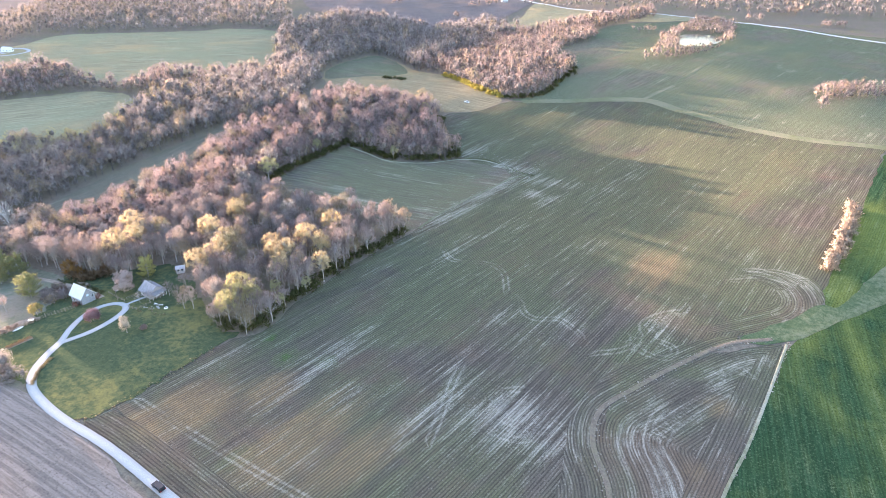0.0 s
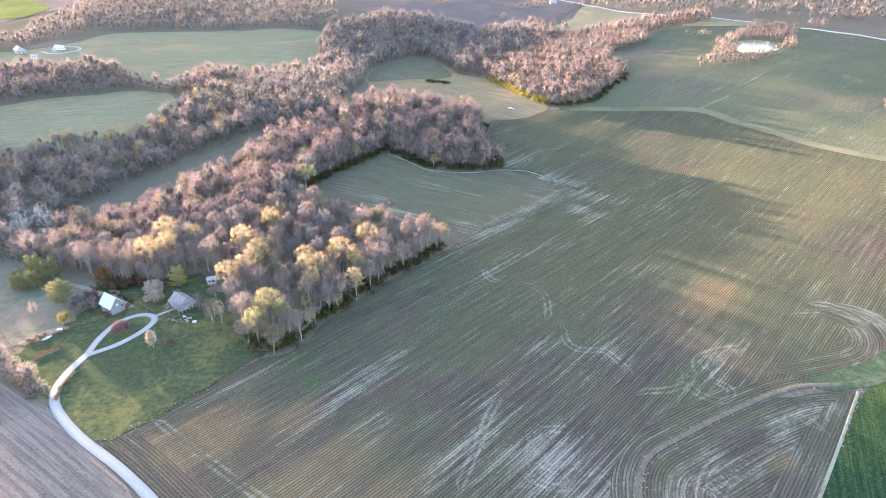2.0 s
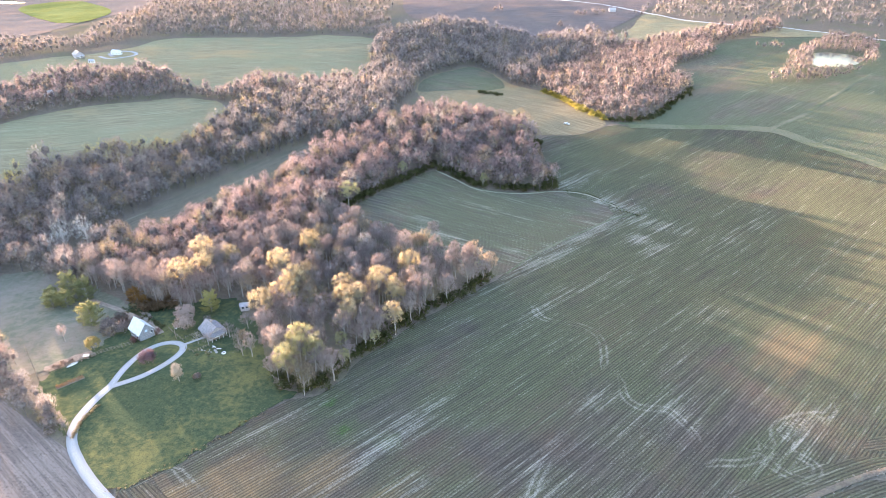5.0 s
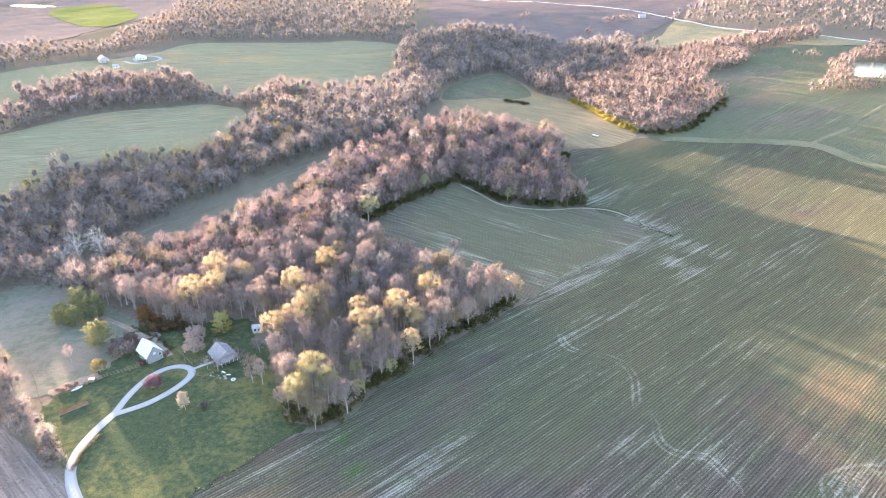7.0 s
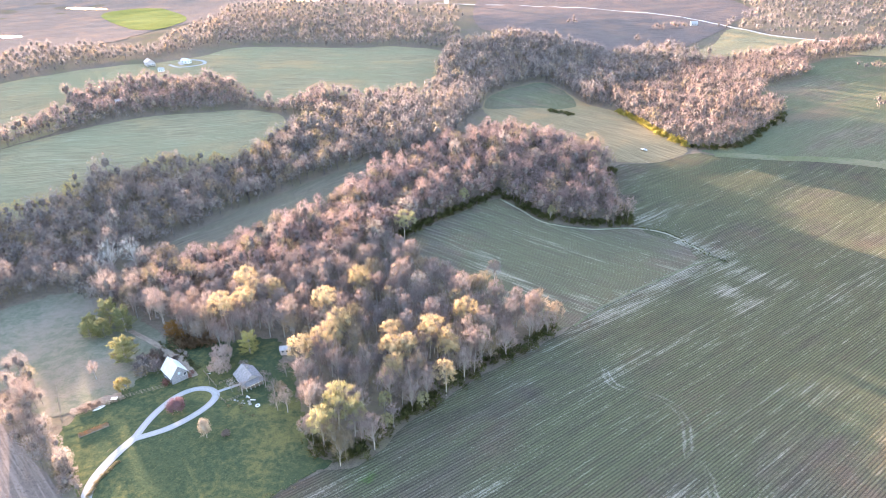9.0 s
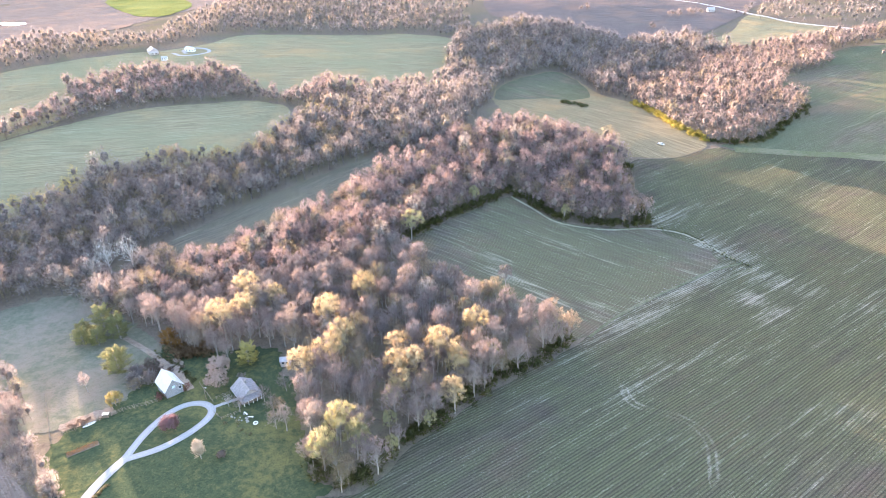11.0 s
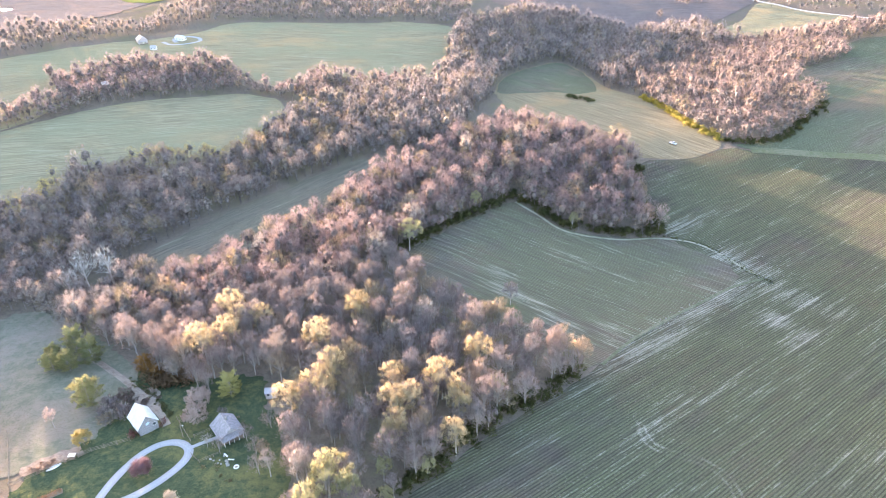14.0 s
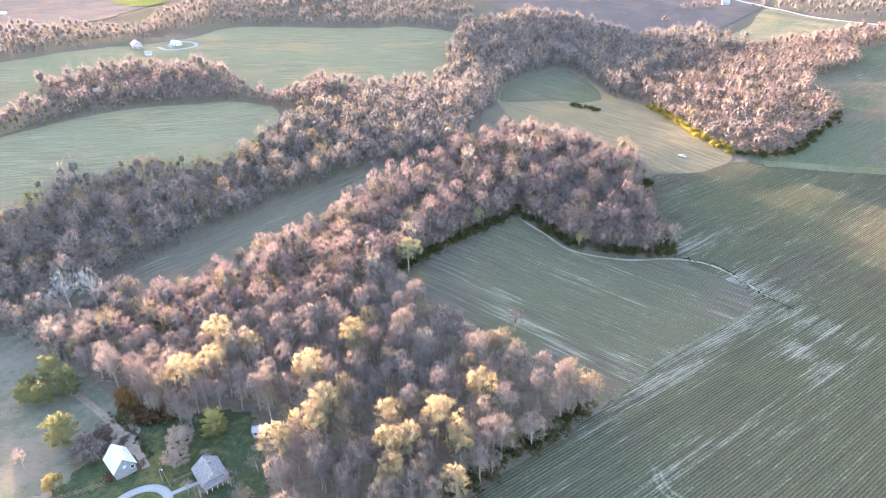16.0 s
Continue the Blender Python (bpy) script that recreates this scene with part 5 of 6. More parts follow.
TIMBER = plain("old_timber", (0.27, 0.22, 0.17), 0.9, vary=0.35, scale=3.0)
STONE = plain("field_stone", (0.36, 0.34, 0.31), 0.9, vary=0.35, scale=2.0)
STAR = plain("pale_blue_paint", (0.55, 0.68, 0.80), 0.6, vary=0.1)
BLACK_PAINT = plain("black_car_paint", (0.025, 0.025, 0.03), 0.25, vary=0.1)
RUBBER = plain("tyre_rubber", (0.03, 0.03, 0.03), 0.85, vary=0.2)
CHROME = plain("wheel_metal", (0.55, 0.55, 0.57), 0.35, 0.8, 0.1)
LAMP_GLASS = plain("lamp_glass", (0.75, 0.75, 0.72), 0.15, vary=0.05)
RED_LAMP = plain("red_lamp_glass", (0.45, 0.03, 0.03), 0.2, vary=0.05)


def gable_building(name, x, y, turn, length, width, eave, ridge, wall_mat, roof_mat, label, category, over=0.45, seams=0.6, porch=0.0, star=False):
    """A gabled building; its front gable looks along its own +x."""
    b = stand(name, x, y, turn, label, category)
    hx, hy, t = length / 2, width / 2, 0.18
    gable = [(-hy, -0.5), (hy, -0.5), (hy, eave), (0, ridge), (-hy, eave)]
    battens = [(-hy + 0.4 * k + 0.2) for k in range(int(width / 0.4))]
    for end in (1, -1):
        wall = part("gable_wall", prism(gable, 0, end * hx, end * (hx - t)), wall_mat, b)
        strips = [(end * hx, q - 0.03, -0.4, end * (hx + 0.035), q + 0.03, eave + (ridge - eave) * (1 - abs(q) / hy) - 0.08) for q in battens]
        part("batten", blocks(*strips), wall_mat, wall)
    for side in (1, -1):
        part("side_wall", blocks((-hx + t, side * hy, -0.5, hx - t, side * (hy - t), eave)), wall_mat, b)
        slope = (ridge - eave) / hy
        low = eave - slope * over
        roof = [(side * (hy + over), low), (0, ridge), (0, ridge + 0.14), (side * (hy + over), low + 0.14)]
        panel = part("roof_panel", prism(roof, 0, -hx - over, hx + over), roof_mat, b)
        ribs = bmesh.new()
        count = int((length + 2 * over) / seams)
        for k in range(count + 1):
            q = -hx - over + k * (length + 2 * over) / count
            piece = prism([(side * (hy + over), low + 0.14), (0, ridge + 0.14), (0, ridge + 0.20), (side * (hy + over), low + 0.20)], 0, q - 0.03, q + 0.03)
            me = bpy.data.meshes.new("rib")
            piece.to_mesh(me)
            piece.free()
            ribs.from_mesh(me)
            bpy.data.meshes.remove(me)
        part("roof_seam", ribs, roof_mat, panel)
    part("ridge_cap", prism([(-0.25, ridge + 0.12 - 0.2 * slope), (0, ridge + 0.24), (0.25, ridge + 0.12 - 0.2 * slope), (0, ridge + 0.16)], 0, -hx - over, hx + over), roof_mat, b)
    door = part("door", blocks((hx + 0.036, -1.4 if star else -0.5, 0.0, hx + 0.10, 1.4 if star else 0.5, 2.7 if star else 2.05), bevel=0.01), BOARDS if star else WHITE_PAINT, b, "closed plank door")
    part("handle", blocks((hx + 0.10, 0.3, 1.0, hx + 0.16, 0.36, 1.15)), DARK, door)
    spots = [(hx, 1.8, 1.6), (hx, -1.8, 1.6)] if not star else [(hx, 1.9, 2.6)]
    for px, py, pz in spots:
        window = part("window", blocks((px + 0.03, py - 0.5, pz - 0.6, px + 0.09, py + 0.5, pz - 0.52), (px + 0.03, py - 0.5, pz + 0.52, px + 0.09, py + 0.5, pz + 0.6), (px + 0.03, py - 0.5, pz - 0.52, px + 0.09, py - 0.42, pz + 0.52), (px + 0.03, py + 0.42, pz - 0.52, px + 0.09, py + 0.5, pz + 0.52)), WHITE_PAINT, b)
        part("pane", blocks((px + 0.036, py - 0.42, pz - 0.52, px + 0.06, py + 0.42, pz + 0.52)), PANE, window)
    for px in (-hx * 0.45, hx * 0.45):
        window = part("window", blocks((px - 0.5, -hy - 0.06, 0.95, px + 0.5, -hy - 0.004, 1.03), (px - 0.5, -hy - 0.06, 2.07, px + 0.5, -hy - 0.004, 2.15), (px - 0.5, -hy - 0.06, 1.03, px - 0.42, -hy - 0.004, 2.07), (px + 0.42, -hy - 0.06, 1.03, px + 0.5, -hy - 0.004, 2.07)), WHITE_PAINT, b)
        part("pane", blocks((px - 0.42, -hy - 0.03, 1.03, px + 0.42, -hy - 0.004, 2.07)), PANE, window)
    if star:
        bm = bmesh.new()
        ring = [bm.verts.new((hx + 0.06, math.sin(math.pi * k / 8) * (0.7 if k % 2 == 0 else 0.36), eave + 0.2 + math.cos(math.pi * k / 8) * (0.7 if k % 2 == 0 else 0.36))) for k in range(16)]
        back = bmesh.ops.extrude_face_region(bm, geom=[bm.faces.new(ring)])
        bmesh.ops.translate(bm, vec=(0.06, 0, 0), verts=[v for v in back["geom"] if isinstance(v, bmesh.types.BMVert)])
        part("star", bm, STAR, b, "pale blue star painted on boards")
    if porch:
        deck = part("porch", blocks((hx, -hy, -0.4, hx + porch, hy, 0.25)), TIMBER, b, "wooden porch deck")
        for k in range(5):
            q = -hy + 0.15 + k * (width - 0.3) / 4
            part("post", blocks((hx + porch - 0.2, q - 0.07, 0.25, hx + porch - 0.06, q + 0.07, 2.35)), WHITE_PAINT, deck)
        part("porch_roof", prism([(hx + 0.04, 2.75), (hx + porch + 0.25, 2.3), (hx + porch + 0.25, 2.42), (hx + 0.04, 2.9)], 1, -hy - 0.2, hy + 0.2), roof_mat, b)
        part("chimney", blocks((-hx * 0.3, 0.25, ridge - 0.6, -hx * 0.3 + 0.6, 0.85, ridge + 0.8), bevel=0.02), STONE, b)
    return b


gable_building("barn", -145.9, 217.65, -30, 7.1, 5.7, 3.6, 6.9, BOARDS, WHITE_METAL, "small grey board barn with a white metal roof", "barn", star=True)
gable_building("farmhouse", -119.0, 221.0, -36, 6.8, 6.2, 2.7, 5.0, SIDING, HOUSE_ROOF, "small pale farmhouse with weathered grey roof and porch", "house", 0.7, porch=1.9)
gable_building("shed", -114.2, 239.2, 20, 3.4, 2.6, 2.1, 2.9, SIDING, GREY_METAL, "small pale shed under the wood edge", "shed", 0.2)
gable_building("distant_house", -470, 641, -40, 11, 8, 3.8, 6.6, SIDING, GREY_METAL, "white house at the far field edge", "house", 0.5, 1.2, 2.2)
gable_building("distant_garage", -440, 660, -10, 9, 6, 2.8, 4.6, WHITE_PAINT, WHITE_METAL, "low white garage by a turning circle", "garage", 0.4, 1.2)
gable_building("distant_shed", -441, 620, 15, 5, 4, 2.4, 3.6, WHITE_PAINT, GREY_METAL, "low shed below the distant house", "shed", 0.3, 1.2)
gable_building("distant_shed", -416, 505.5, 70, 5, 3, 3.0, 4.2, WHITE_PAINT, WHITE_METAL, "white shed among trees", "shed", 0.3, 1.2)
gable_building("distant_shed", -405, 512, 65, 4, 3, 3.2, 4.4, WHITE_PAINT, WHITE_METAL, "white shed among trees", "shed", 0.3, 1.2)
gable_building("distant_house", 92, 1045, 10, 9, 6, 3, 5.5, SIDING, GREY_METAL, "white house beside the far road", "house", 0.4, 1.2)
ribbon("turning_circle", [(-452, 648), (-436, 640), (-424, 651), (-421, 664), (-430, 673), (-443, 672), (-448, 661), (-438, 650)], 4.0, MAT["gravel"], 0.35, "pale gravel turning circle", "drive")
silo = stand("silo", -305, 1230, 0, "tall pale concrete silo on the skyline", "silo")
part("shaft", drum(4.0, -1, 26, 18), WHITE_PAINT, silo)
part("dome", drum(4.0, 26, 29, 18, 0.8), GREY_METAL, silo)


def car(name, x, y, turn, paint, label, open_bed=False):
    c = stand(name, x, y, turn, label, "car", lift=0.34)
    part("body", blocks((-2.15, -0.88, 0.42, 2.15, 0.88, 0.98), (-2.2, -0.8, 0.5, 2.2, 0.8, 0.75), bevel=0.07), paint, c)
    back = -0.2 if open_bed else -2.0
    cabin = part("cabin", prism([(back, 0.98), (1.05, 0.98), (0.55, 1.68), (back + 0.12, 1.70)], 1, -0.78, 0.78), paint, c)
    for side in (1, -1):
        for a, b in ((back + 0.25, -0.25 if not open_bed else 0.15), (-0.12 if not open_bed else 0.2, 0.68)):
            part("window", prism([(a, 1.05), (b, 1.05), (min(b, 0.45), 1.58), (a + 0.06, 1.58)], 1, side * 0.782, side * 0.80), PANE, cabin)
        part("headlight", blocks((2.16, side * 0.72 - 0.13, 0.66, 2.23, side * 0.72 + 0.13, 0.86), bevel=0.02), LAMP_GLASS, c)
        part("tail_lamp", blocks((-2.23, side * 0.72 - 0.12, 0.62, -2.16, side * 0.72 + 0.12, 0.90), bevel=0.02), RED_LAMP, c)
        for q in (-1.35, 1.35):
            flat = Matrix.Translation((q, side * 0.80, 0.36)) @ pose(0, 0, 0, 90, 0, 0)
            wheel = part("wheel", drum(0.36, -0.12, 0.12, 18, turn=flat), RUBBER, c)
            part("rim", drum(0.22, -0.135, 0.135, 12, turn=flat), CHROME, wheel)
    part("windscreen", prism([(1.06, 1.0), (0.60, 1.62), (0.58, 1.66), (1.09, 1.02)], 1, -0.68, 0.68), PANE, cabin)
    part("bumper", blocks((2.14, -0.85, 0.40, 2.28, 0.85, 0.56), (-2.28, -0.85, 0.40, -2.14, 0.85, 0.56), bevel=0.03), CHROME, c)
    return c


car("black_car", -76.6, 120.4, 144, BLACK_PAINT, "black off-road car standing on the gravel drive")
car("white_pickup", 18, 503, -35, WHITE_PAINT, "white pickup truck standing in the hay field", True)

# ---- yard
twig_tree = tree_shape(shape_rng, 6.0, 2.0, 20, 20, 0.8, 0.03, 0.3, 8)
blossom_shape = tree_shape(shape_rng, 6.5, 4.2, 80, 60, 0.6, 0.055, 0.2, 8, 4, 1.2, True, 0.9)
willow_shape = tree_shape(shape_rng, 5.5, 2.4, 34, 34, 0.7, 0.10, 0.2, 6)
column_shape = tree_shape(shape_rng, 7.0, 1.5, 44, 40, 0.7, 0.05, 0.1, 5)
round_shape = tree_shape(shape_rng, 2.6, 1.5, 40, 50, 0.5, 0.035, 0.1, 6)
BLOSSOM = foliage("pale_blossom_twigs", (0.62, 0.49, 0.43), (0.70, 0.56, 0.49), True, 0.3, (), 0.3)
REDBUD = foliage("purple_blossom", (0.25, 0.16, 0.18), (0.32, 0.215, 0.24), True, 0.2)
WILLOW = foliage("golden_willow_twigs", (0.44, 0.36, 0.15), (0.52, 0.44, 0.20), True, 0.3)
PALE = foliage("pale_catkins", (0.52, 0.47, 0.38), (0.60, 0.55, 0.46), True, 0.2)
plant("blossom_tree", tree_meshes(blossom_shape, BLOSSOM), -131.5, 222.6, 1.0, 0.2, "small round tree in pale blossom by the house fence", "tree", "")
plant("blossom_tree", tree_meshes(blossom_shape, BLOSSOM), -134.3, 230.0, 1.05, 2.2, "small round tree in pale blossom by the wood", "tree", "")
plant("redbud", tree_meshes(round_shape, REDBUD), -133.1, 200.6, 1.75, 0.2, "small redbud in purple bloom inside the drive loop", "tree", "")
plant("willow", tree_meshes(willow_shape, WILLOW), -158.5, 206.4, 1.0, 0.9, "small golden willow by the garden fence", "tree", "")
plant("poplar", tree_meshes(column_shape, PALE), -116.6, 192.0, 1.0, 0.2, "slender pale poplar on the lawn", "tree", "")
plant("round_shrub", tree_meshes(round_shape, TWIGS), -111.2, 194.2, 0.8, 0.2, "round leafless shrub on the lawn", "shrub", "")
for x, y, size in ((-117.2, 213.6, 1.0), (-111.6, 219.5, 1.1), (-107.0, 226.0, 1.15), (-123.5, 225.8, 0.8), (-121.5, 214.2, 0.8), (-106.0, 215.5, 1.1), (-101.5, 209.0, 1.15)):
    plant("yard_tree", tree_meshes(twig_tree, TWIGS), x, y, size, x, "small leafless tree beside the house", "tree", "small yard trees")
for x, y, size in ((-173.5, 210.5, 0.45), (-181, 189, 0.85), (-174, 181, 0.55), (-168, 177, 0.5), (-98, 209, 0.6), (-103, 214, 0.5), (-135, 236, 0.7), (-141, 238, 0.7), (-150, 240, 0.65)):
    plant("lone_tree", random.choice(bare_meshes), x, y, size, x, "leafless tree standing apart in the grass", "tree", "trees standing apart")
plant("lone_tree", bare_meshes[2], -48.7, 309.4, 0.75, 1.0, "leafless tree standing apart at the field edge", "tree", "trees standing apart")

# rail fences
def rail_fence(points, label, gap=2.4, rails=(0.55, 1.05), tall=1.25):
    (ax, ay), (bx, by) = points
    length = math.hypot(bx - ax, by - ay)
    f = stand("fence", ax, ay, math.degrees(math.atan2(by - ay, bx - ax)), label, "fence")
    n = max(1, round(length / gap))
    for k in range(n + 1):
        u = length * k / n
        wx, wy = ax + (bx - ax) * k / n, ay + (by - ay) * k / n
        dz = float(height(wx, wy)) - float(height(ax, ay))
        part("post", blocks((u - 0.07, -0.07, dz - 0.5, u + 0.07, 0.07, dz + tall), bevel=0.015), TIMBER, f)
    for z in rails:
        dz = float(height(bx, by)) - float(height(ax, ay))
        part("rail", prism([(0, z), (length, z + dz), (length, z + dz + 0.09), (0, z + 0.09)], 1, -0.1, -0.055), TIMBER, f)
    return f


rail_fence([(-138.2, 222.8), (-128.0, 215.2)], "timber rail fence between barn and house")
rail_fence([(-128.0, 217.0), (-119.0, 227.5)], "timber rail fence round the house yard")
rail_fence([(-124.4, 210.4), (-120.4, 208.4)], "timber rail fence beside the path")
rail_fence([(-120.4, 208.4), (-116.5, 213.0)], "timber rail fence beside the path")
rail_fence([(-166.5, 187.5), (-154.0, 204.3)], "garden fence of posts and thin rails", 3.4, (0.5, 1.0, 1.5), 2.0)
rail_fence([(-154.0, 204.3), (-146.0, 211.0)], "garden fence of posts and thin rails", 3.4, (0.5, 1.0, 1.5), 2.0)
rail_fence([(-166.5, 187.5), (-186.0, 205.0)], "pasture fence of posts and thin rails", 4.0, (0.5, 1.0), 1.3)

lamp = stand("yard_lamp", -131.5, 216.4, 20, "tall timber pole with a yard lamp", "lamp post")
part("pole", drum(0.13, -0.3, 5.0, 8, 0.09), TIMBER, lamp)
arm = part("arm", blocks((0, -0.04, 4.75, 0.8, 0.04, 4.83)), GREY_METAL, lamp)
part("lamp_head", drum(0.24, 4.55, 4.77, 10, 0.1, Matrix.Translation((0.75, 0, 0))), WHITE_PAINT, arm)

bed = stand("garden_bed", -153.6, 186.7, 52, "raised bed of dry russet stalks", "garden bed")
part("soil", blocks((-4.4, -0.9, -0.2, 4.4, 0.9, 0.3), bevel=0.12), MAT["dirt"], bed)
stalks = bmesh.new()
bed_rng = random.Random(3)
for _ in range(420):
    q = Vector((bed_rng.uniform(-4.3, 4.3), bed_rng.uniform(-0.85, 0.85), 0.28))
    tip = q + Vector((bed_rng.gauss(0, 0.25), bed_rng.gauss(0, 0.25), bed_rng.uniform(0.3, 0.9)))
    stalks.faces.new([stalks.verts.new(v) for v in (q - Vector((0.06, 0.03, 0)), q + Vector((0.06, 0.03, 0)), tip)])
part("stalks", stalks, foliage("dry_stalks", (0.36, 0.22, 0.12), (0.44, 0.28, 0.16), True), bed, "dry russet stalks")

boat = stand("upturned_boat", -160.2, 196.6, 60, "pale upturned rowing boat in the grass", "boat")
hull = bmesh.new()
rings = []
for k in range(9):
    u = k / 8 * 2 - 1
    half = 0.65 * (1 - abs(u) ** 2.4) + 0.04
    rings.append([hull.verts.new((u * 2.1, math.cos(math.pi * j / 6) * half, math.sin(math.pi * j / 6) * half * 0.75)) for j in range(7)])
for a, b in zip(rings, rings[1:]):
    for j in range(6):
        hull.faces.new((a[j], a[j + 1], b[j + 1], b[j]))
part("hull", hull, WHITE_PAINT, boat)
part("keel", blocks((-1.9, -0.03, 0.35, 1.9, 0.03, 0.53)), TIMBER, boat)

for x, y, turn, size in ((-157.6, 201.0, 20, 1.0), (-156.2, 202.6, 50, 0.8), (-158.8, 199.6, 5, 0.7)):
    crate = stand("crate", x, y, turn, "weathered slatted crate by the garden fence", "crate", "crates")
    for k in range(4):
        part("slat", blocks((-size, -size * 0.7, 0.05 + k * 0.28 * size, size, -size * 0.65, 0.28 * size * (k + 0.8)), (-size, size * 0.65, 0.05 + k * 0.28 * size, size, size * 0.7, 0.28 * size * (k + 0.8))), TIMBER, crate)
    part("lid", blocks((-size, -size * 0.7, 1.14 * size, size, size * 0.7, 1.2 * size)), WHITE_PAINT if size > 0.9 else TIMBER, crate)

for x, y, turn in ((-112.0, 211.5, 10), (-114.4, 212.6, -25)):
    bench = stand("garden_bench", x, y, turn, "weathered timber bench on the house lawn", "bench", "benches")
    for q in (-0.16, 0.0, 0.16):
        part("seat_slat", blocks((-0.9, q - 0.07, 0.42, 0.9, q + 0.07, 0.46)), WHITE_PAINT, bench)
    for q in (-0.7, 0.7):
        part("leg", blocks((q - 0.05, -0.22, -0.05, q + 0.05, 0.22, 0.42)), TIMBER, bench)
tyre = stand("tyre_planter", -109.2, 209.6, 0, "white-painted tyre lying on the lawn", "planter")
tyre_bm = bmesh.new()
for k in range(20):
    for j in range(8):
        a, b = 2 * math.pi * k / 20, 2 * math.pi * j / 8
        tyre_bm.verts.new(((0.62 + 0.2 * math.cos(b)) * math.cos(a), (0.62 + 0.2 * math.cos(b)) * math.sin(a), 0.18 + 0.18 * math.sin(b)))
tyre_bm.verts.ensure_lookup_table()
for k in range(20):
    for j in range(8):
        tyre_bm.faces.new([tyre_bm.verts[q] for q in (k * 8 + j, (k + 1) % 20 * 8 + j, (k + 1) % 20 * 8 + (j + 1) % 8, k * 8 + (j + 1) % 8)])
part("tyre", tyre_bm, WHITE_PAINT, tyre)
part("soil", drum(0.45, 0.02, 0.2, 14), MAT["dirt"], tyre)
stone_rng = random.Random(9)
for k in range(14):
    x, y = -116.5 + stone_rng.uniform(-2.5, 5.5), 210.6 + stone_rng.uniform(-1.2, 2.2)
    rock = bmesh.new()
    bmesh.ops.create_icosphere(rock, subdivisions=2, radius=stone_rng.uniform(0.22, 0.5))
    for v in rock.verts:
        v.co *= 1 + 0.28 * noise.noise(v.co * 3 + Vector((k, 0, 0)))
        v.co.z *= 0.6
    me = bpy.data.meshes.new("stone")
    rock.to_mesh(me)
    rock.free()
    me.materials.append(STONE)
    ob = new("stone", me)
    ob.matrix_world = pose(x, y, float(height(x, y)) + 0.32)
    tagged(ob, "pale rough field stone in the house bed", "stone", "stones of the house bed")

# round clumps far off
for k, (x, y, r, n) in enumerate(((44, 1000, 9, 9), (68, 1016, 11, 10), (18, 931, 7, 6), (-70, 1005, 9, 7), (482, 948, 14, 14), (495, 850, 16, 18), (410, 884, 14, 14), (273, 452, 4, 5))):
    rng = np.random.default_rng(60 + k)
    a, q = rng.uniform(0, 6.28, n), np.sqrt(rng.uniform(0, 1, n)) * r
    spots = np.stack([x + np.cos(a) * q, y + np.sin(a) * q * 0.7], 1)
    massed("tree_clump", FAR_SHAPES, spots, rng.uniform(0.5, 0.8, n), 70 + k, TWIGS_RUSSET, "russet clump of leafless trees in an open field", "tree clump")

# ---- rough ground, brush and tall grass round the yard
drape("bare_patch", [(-167, 190), (-161, 197), (-157, 202.5), (-160, 205), (-166, 198), (-170, 193)], MAT["dirt"], 0.26, ROWS, "bare trodden earth by the garden", "earth", 3.0, ragged=1.5)
drape("bare_patch_1", [(-151, 222), (-146, 225), (-150, 231), (-158, 236), (-160, 230), (-156, 224)], MAT["dirt"], 0.26, ROWS, "bare trodden earth behind the barn", "earth", 3.0, ragged=1.5)
BRUSH = foliage("cut_brush", (0.22, 0.165, 0.14), (0.34, 0.26, 0.22), False)
RED_SHRUB = foliage("red_brown_shrub_leaves", (0.30, 0.14, 0.12), (0.40, 0.22, 0.19), False, 0.2)
BROWN = foliage("brown_thicket_twigs", (0.20, 0.13, 0.075), (0.32, 0.22, 0.14), False, 0.15)
DRY_GRASS = foliage("tall_dry_grass", (0.30, 0.26, 0.16), (0.40, 0.35, 0.23), False, 0.2)
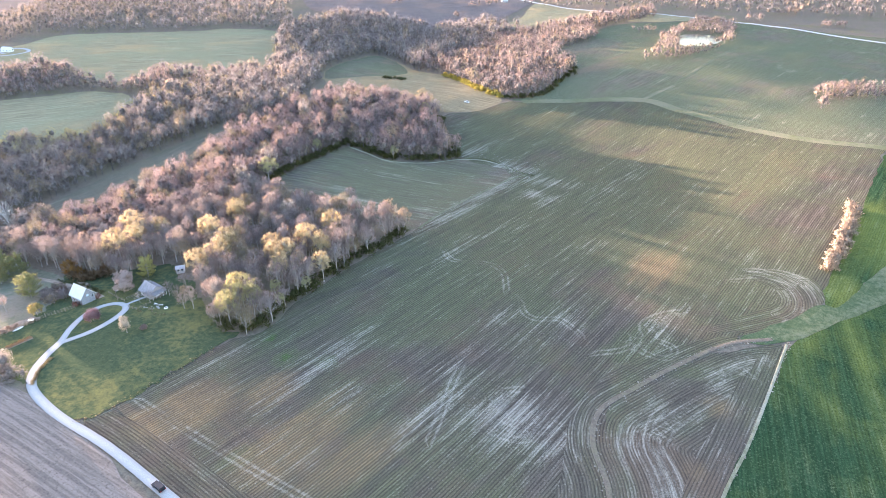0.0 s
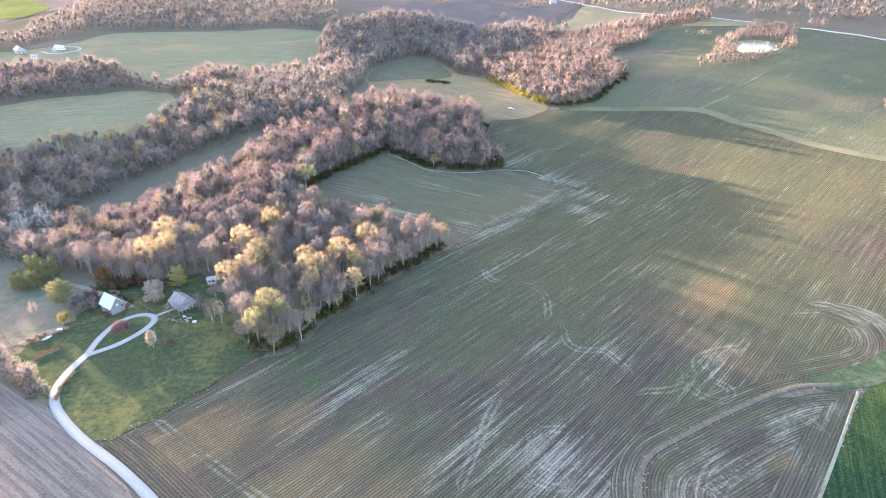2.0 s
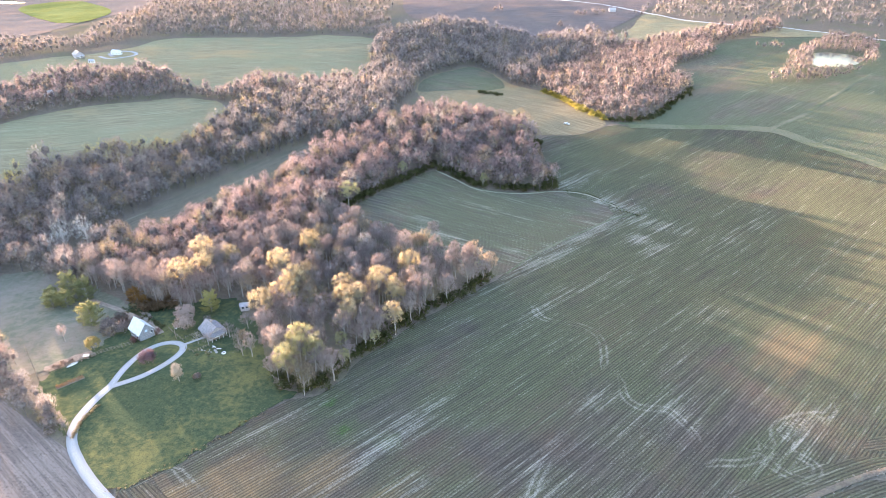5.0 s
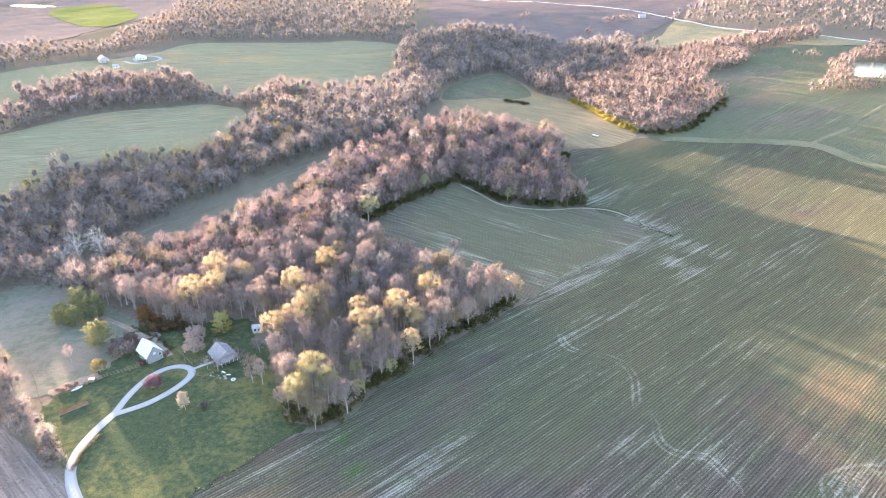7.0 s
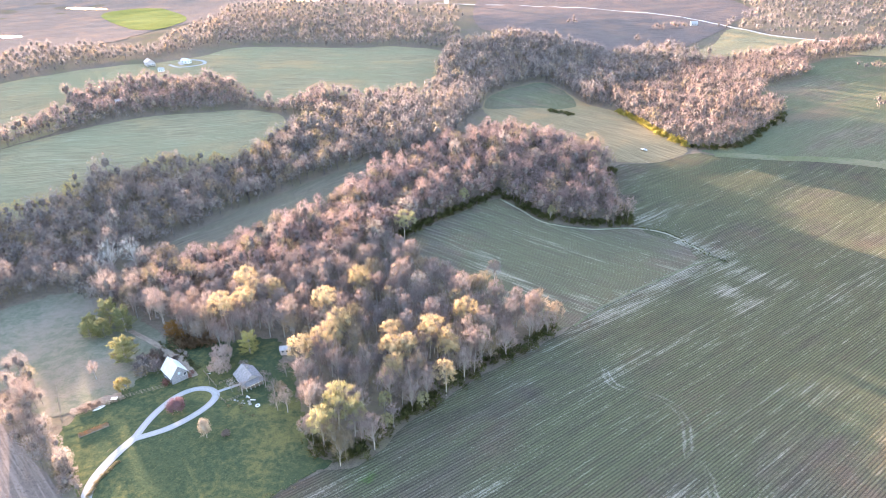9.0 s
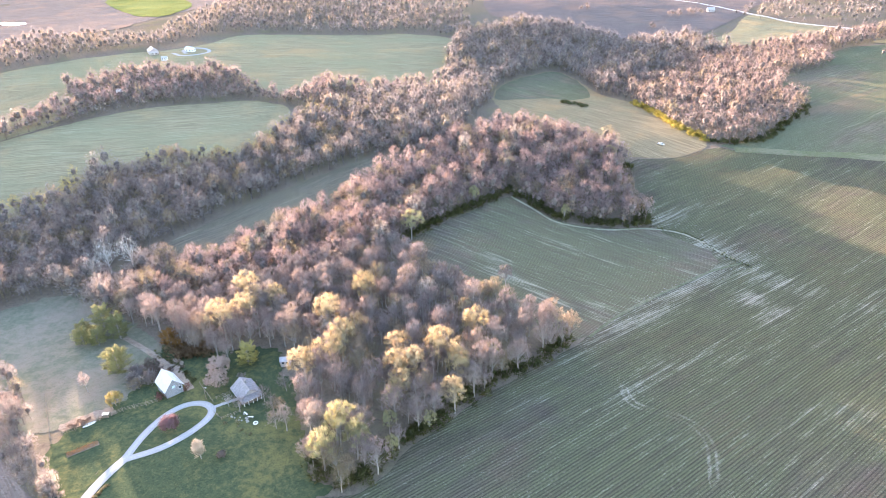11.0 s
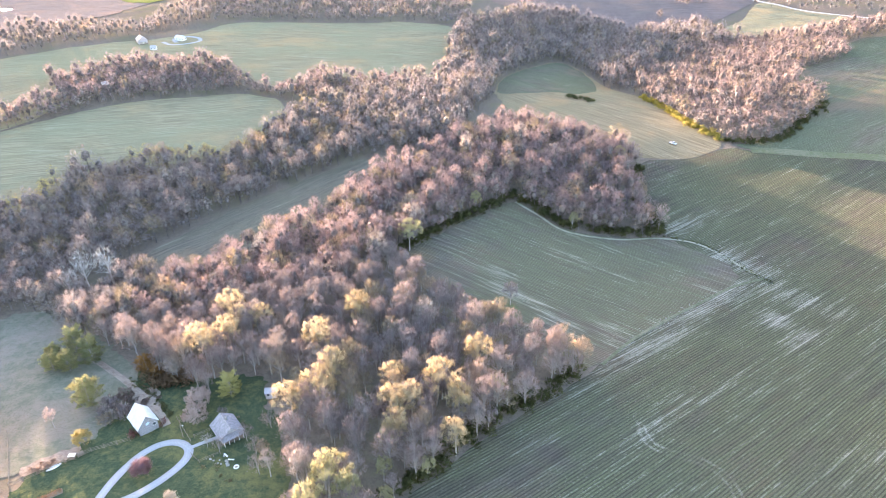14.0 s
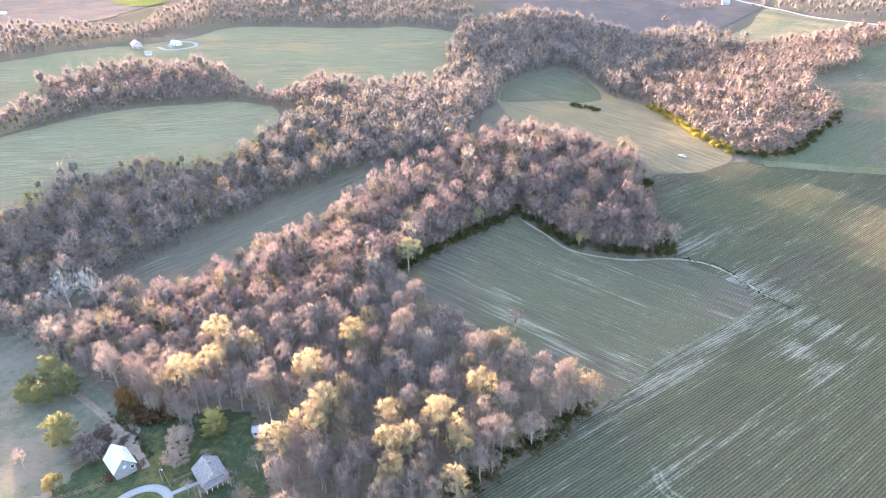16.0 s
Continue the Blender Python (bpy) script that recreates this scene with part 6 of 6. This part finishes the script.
for name, line, gap, seed, spread, low, high, material, label in (
    ("brush_heap", [(-164, 194), (-162, 197)], 0.3, 91, 1.1, 0.3, 0.6, BRUSH, "heap of cut brown brush by the garden"),
    ("brush_heap", [(-152, 223), (-154, 228)], 0.3, 92, 1.5, 0.3, 0.7, BRUSH, "heap of cut brown brush behind the barn"),
    ("tall_grass", [(-134.6, 162), (-136.4, 169), (-136.2, 177)], 0.25, 93, 0.35, 0.15, 0.35, DRY_GRASS, "tall dry grass along the drive"),
    ("tall_grass", [(-112, 144), (-104, 150.5), (-96, 161), (-87, 174), (-80, 185)], 0.5, 94, 0.8, 0.08, 0.2, DRY_GRASS, "tall dry grass between lawn and field"),
    ("shrubs", [(-146.6, 212.6), (-148.2, 213.6)], 0.5, 95, 0.5, 0.5, 0.8, RED_SHRUB, "red-brown shrubs against the barn wall"),
    ("shrubs", [(-141.2, 220.2), (-140.4, 219.2)], 0.5, 96, 0.4, 0.4, 0.6, RED_SHRUB, "red-brown shrubs against the barn wall"),
    ("shrubs", [(-138.6, 231.5), (-138.0, 230.8)], 0.5, 99, 0.4, 0.5, 0.7, RED_SHRUB, "small red-leafed shrub by the house yard"),
    ("thicket", [(-160, 237.5), (-155, 236.8), (-150, 238.5), (-146, 241)], 0.5, 100, 1.6, 0.6, 1.3, BROWN, "brown leafless thicket at the wood edge"),
    ("hedge", [(-141, 223.6), (-150, 228.6), (-159, 233.4), (-167, 237)], 0.6, 101, 0.5, 0.2, 0.4, OLIVE, "low green weeds along the dirt track"),
    ("shrubs", [(-164, 222), (-160, 219.5), (-157, 218)], 0.45, 102, 1.5, 0.7, 1.3, TWIGS_GREY, "leafless grey thicket beside the barn"),
    ("brush_heap", [(-163.5, 230), (-160, 227), (-157, 225)], 0.3, 103, 1.2, 0.3, 0.7, BRUSH, "heap of cut brown brush beside the dirt track"),
    ("shrubs", [(-153, 174), (-146, 168), (-141, 163)], 0.7, 97, 1.3, 0.5, 1.0, TWIGS_GREY, "leafless grey shrubs beside the drive"),
    ("shrubs", [(-117, 208.5), (-111, 205), (-106, 203)], 1.2, 98, 1.2, 0.2, 0.4, DRY_GRASS, "dry flower stalks on the house lawn"),
):
    bushes(name, line, gap, seed, spread, low, high, material, label)
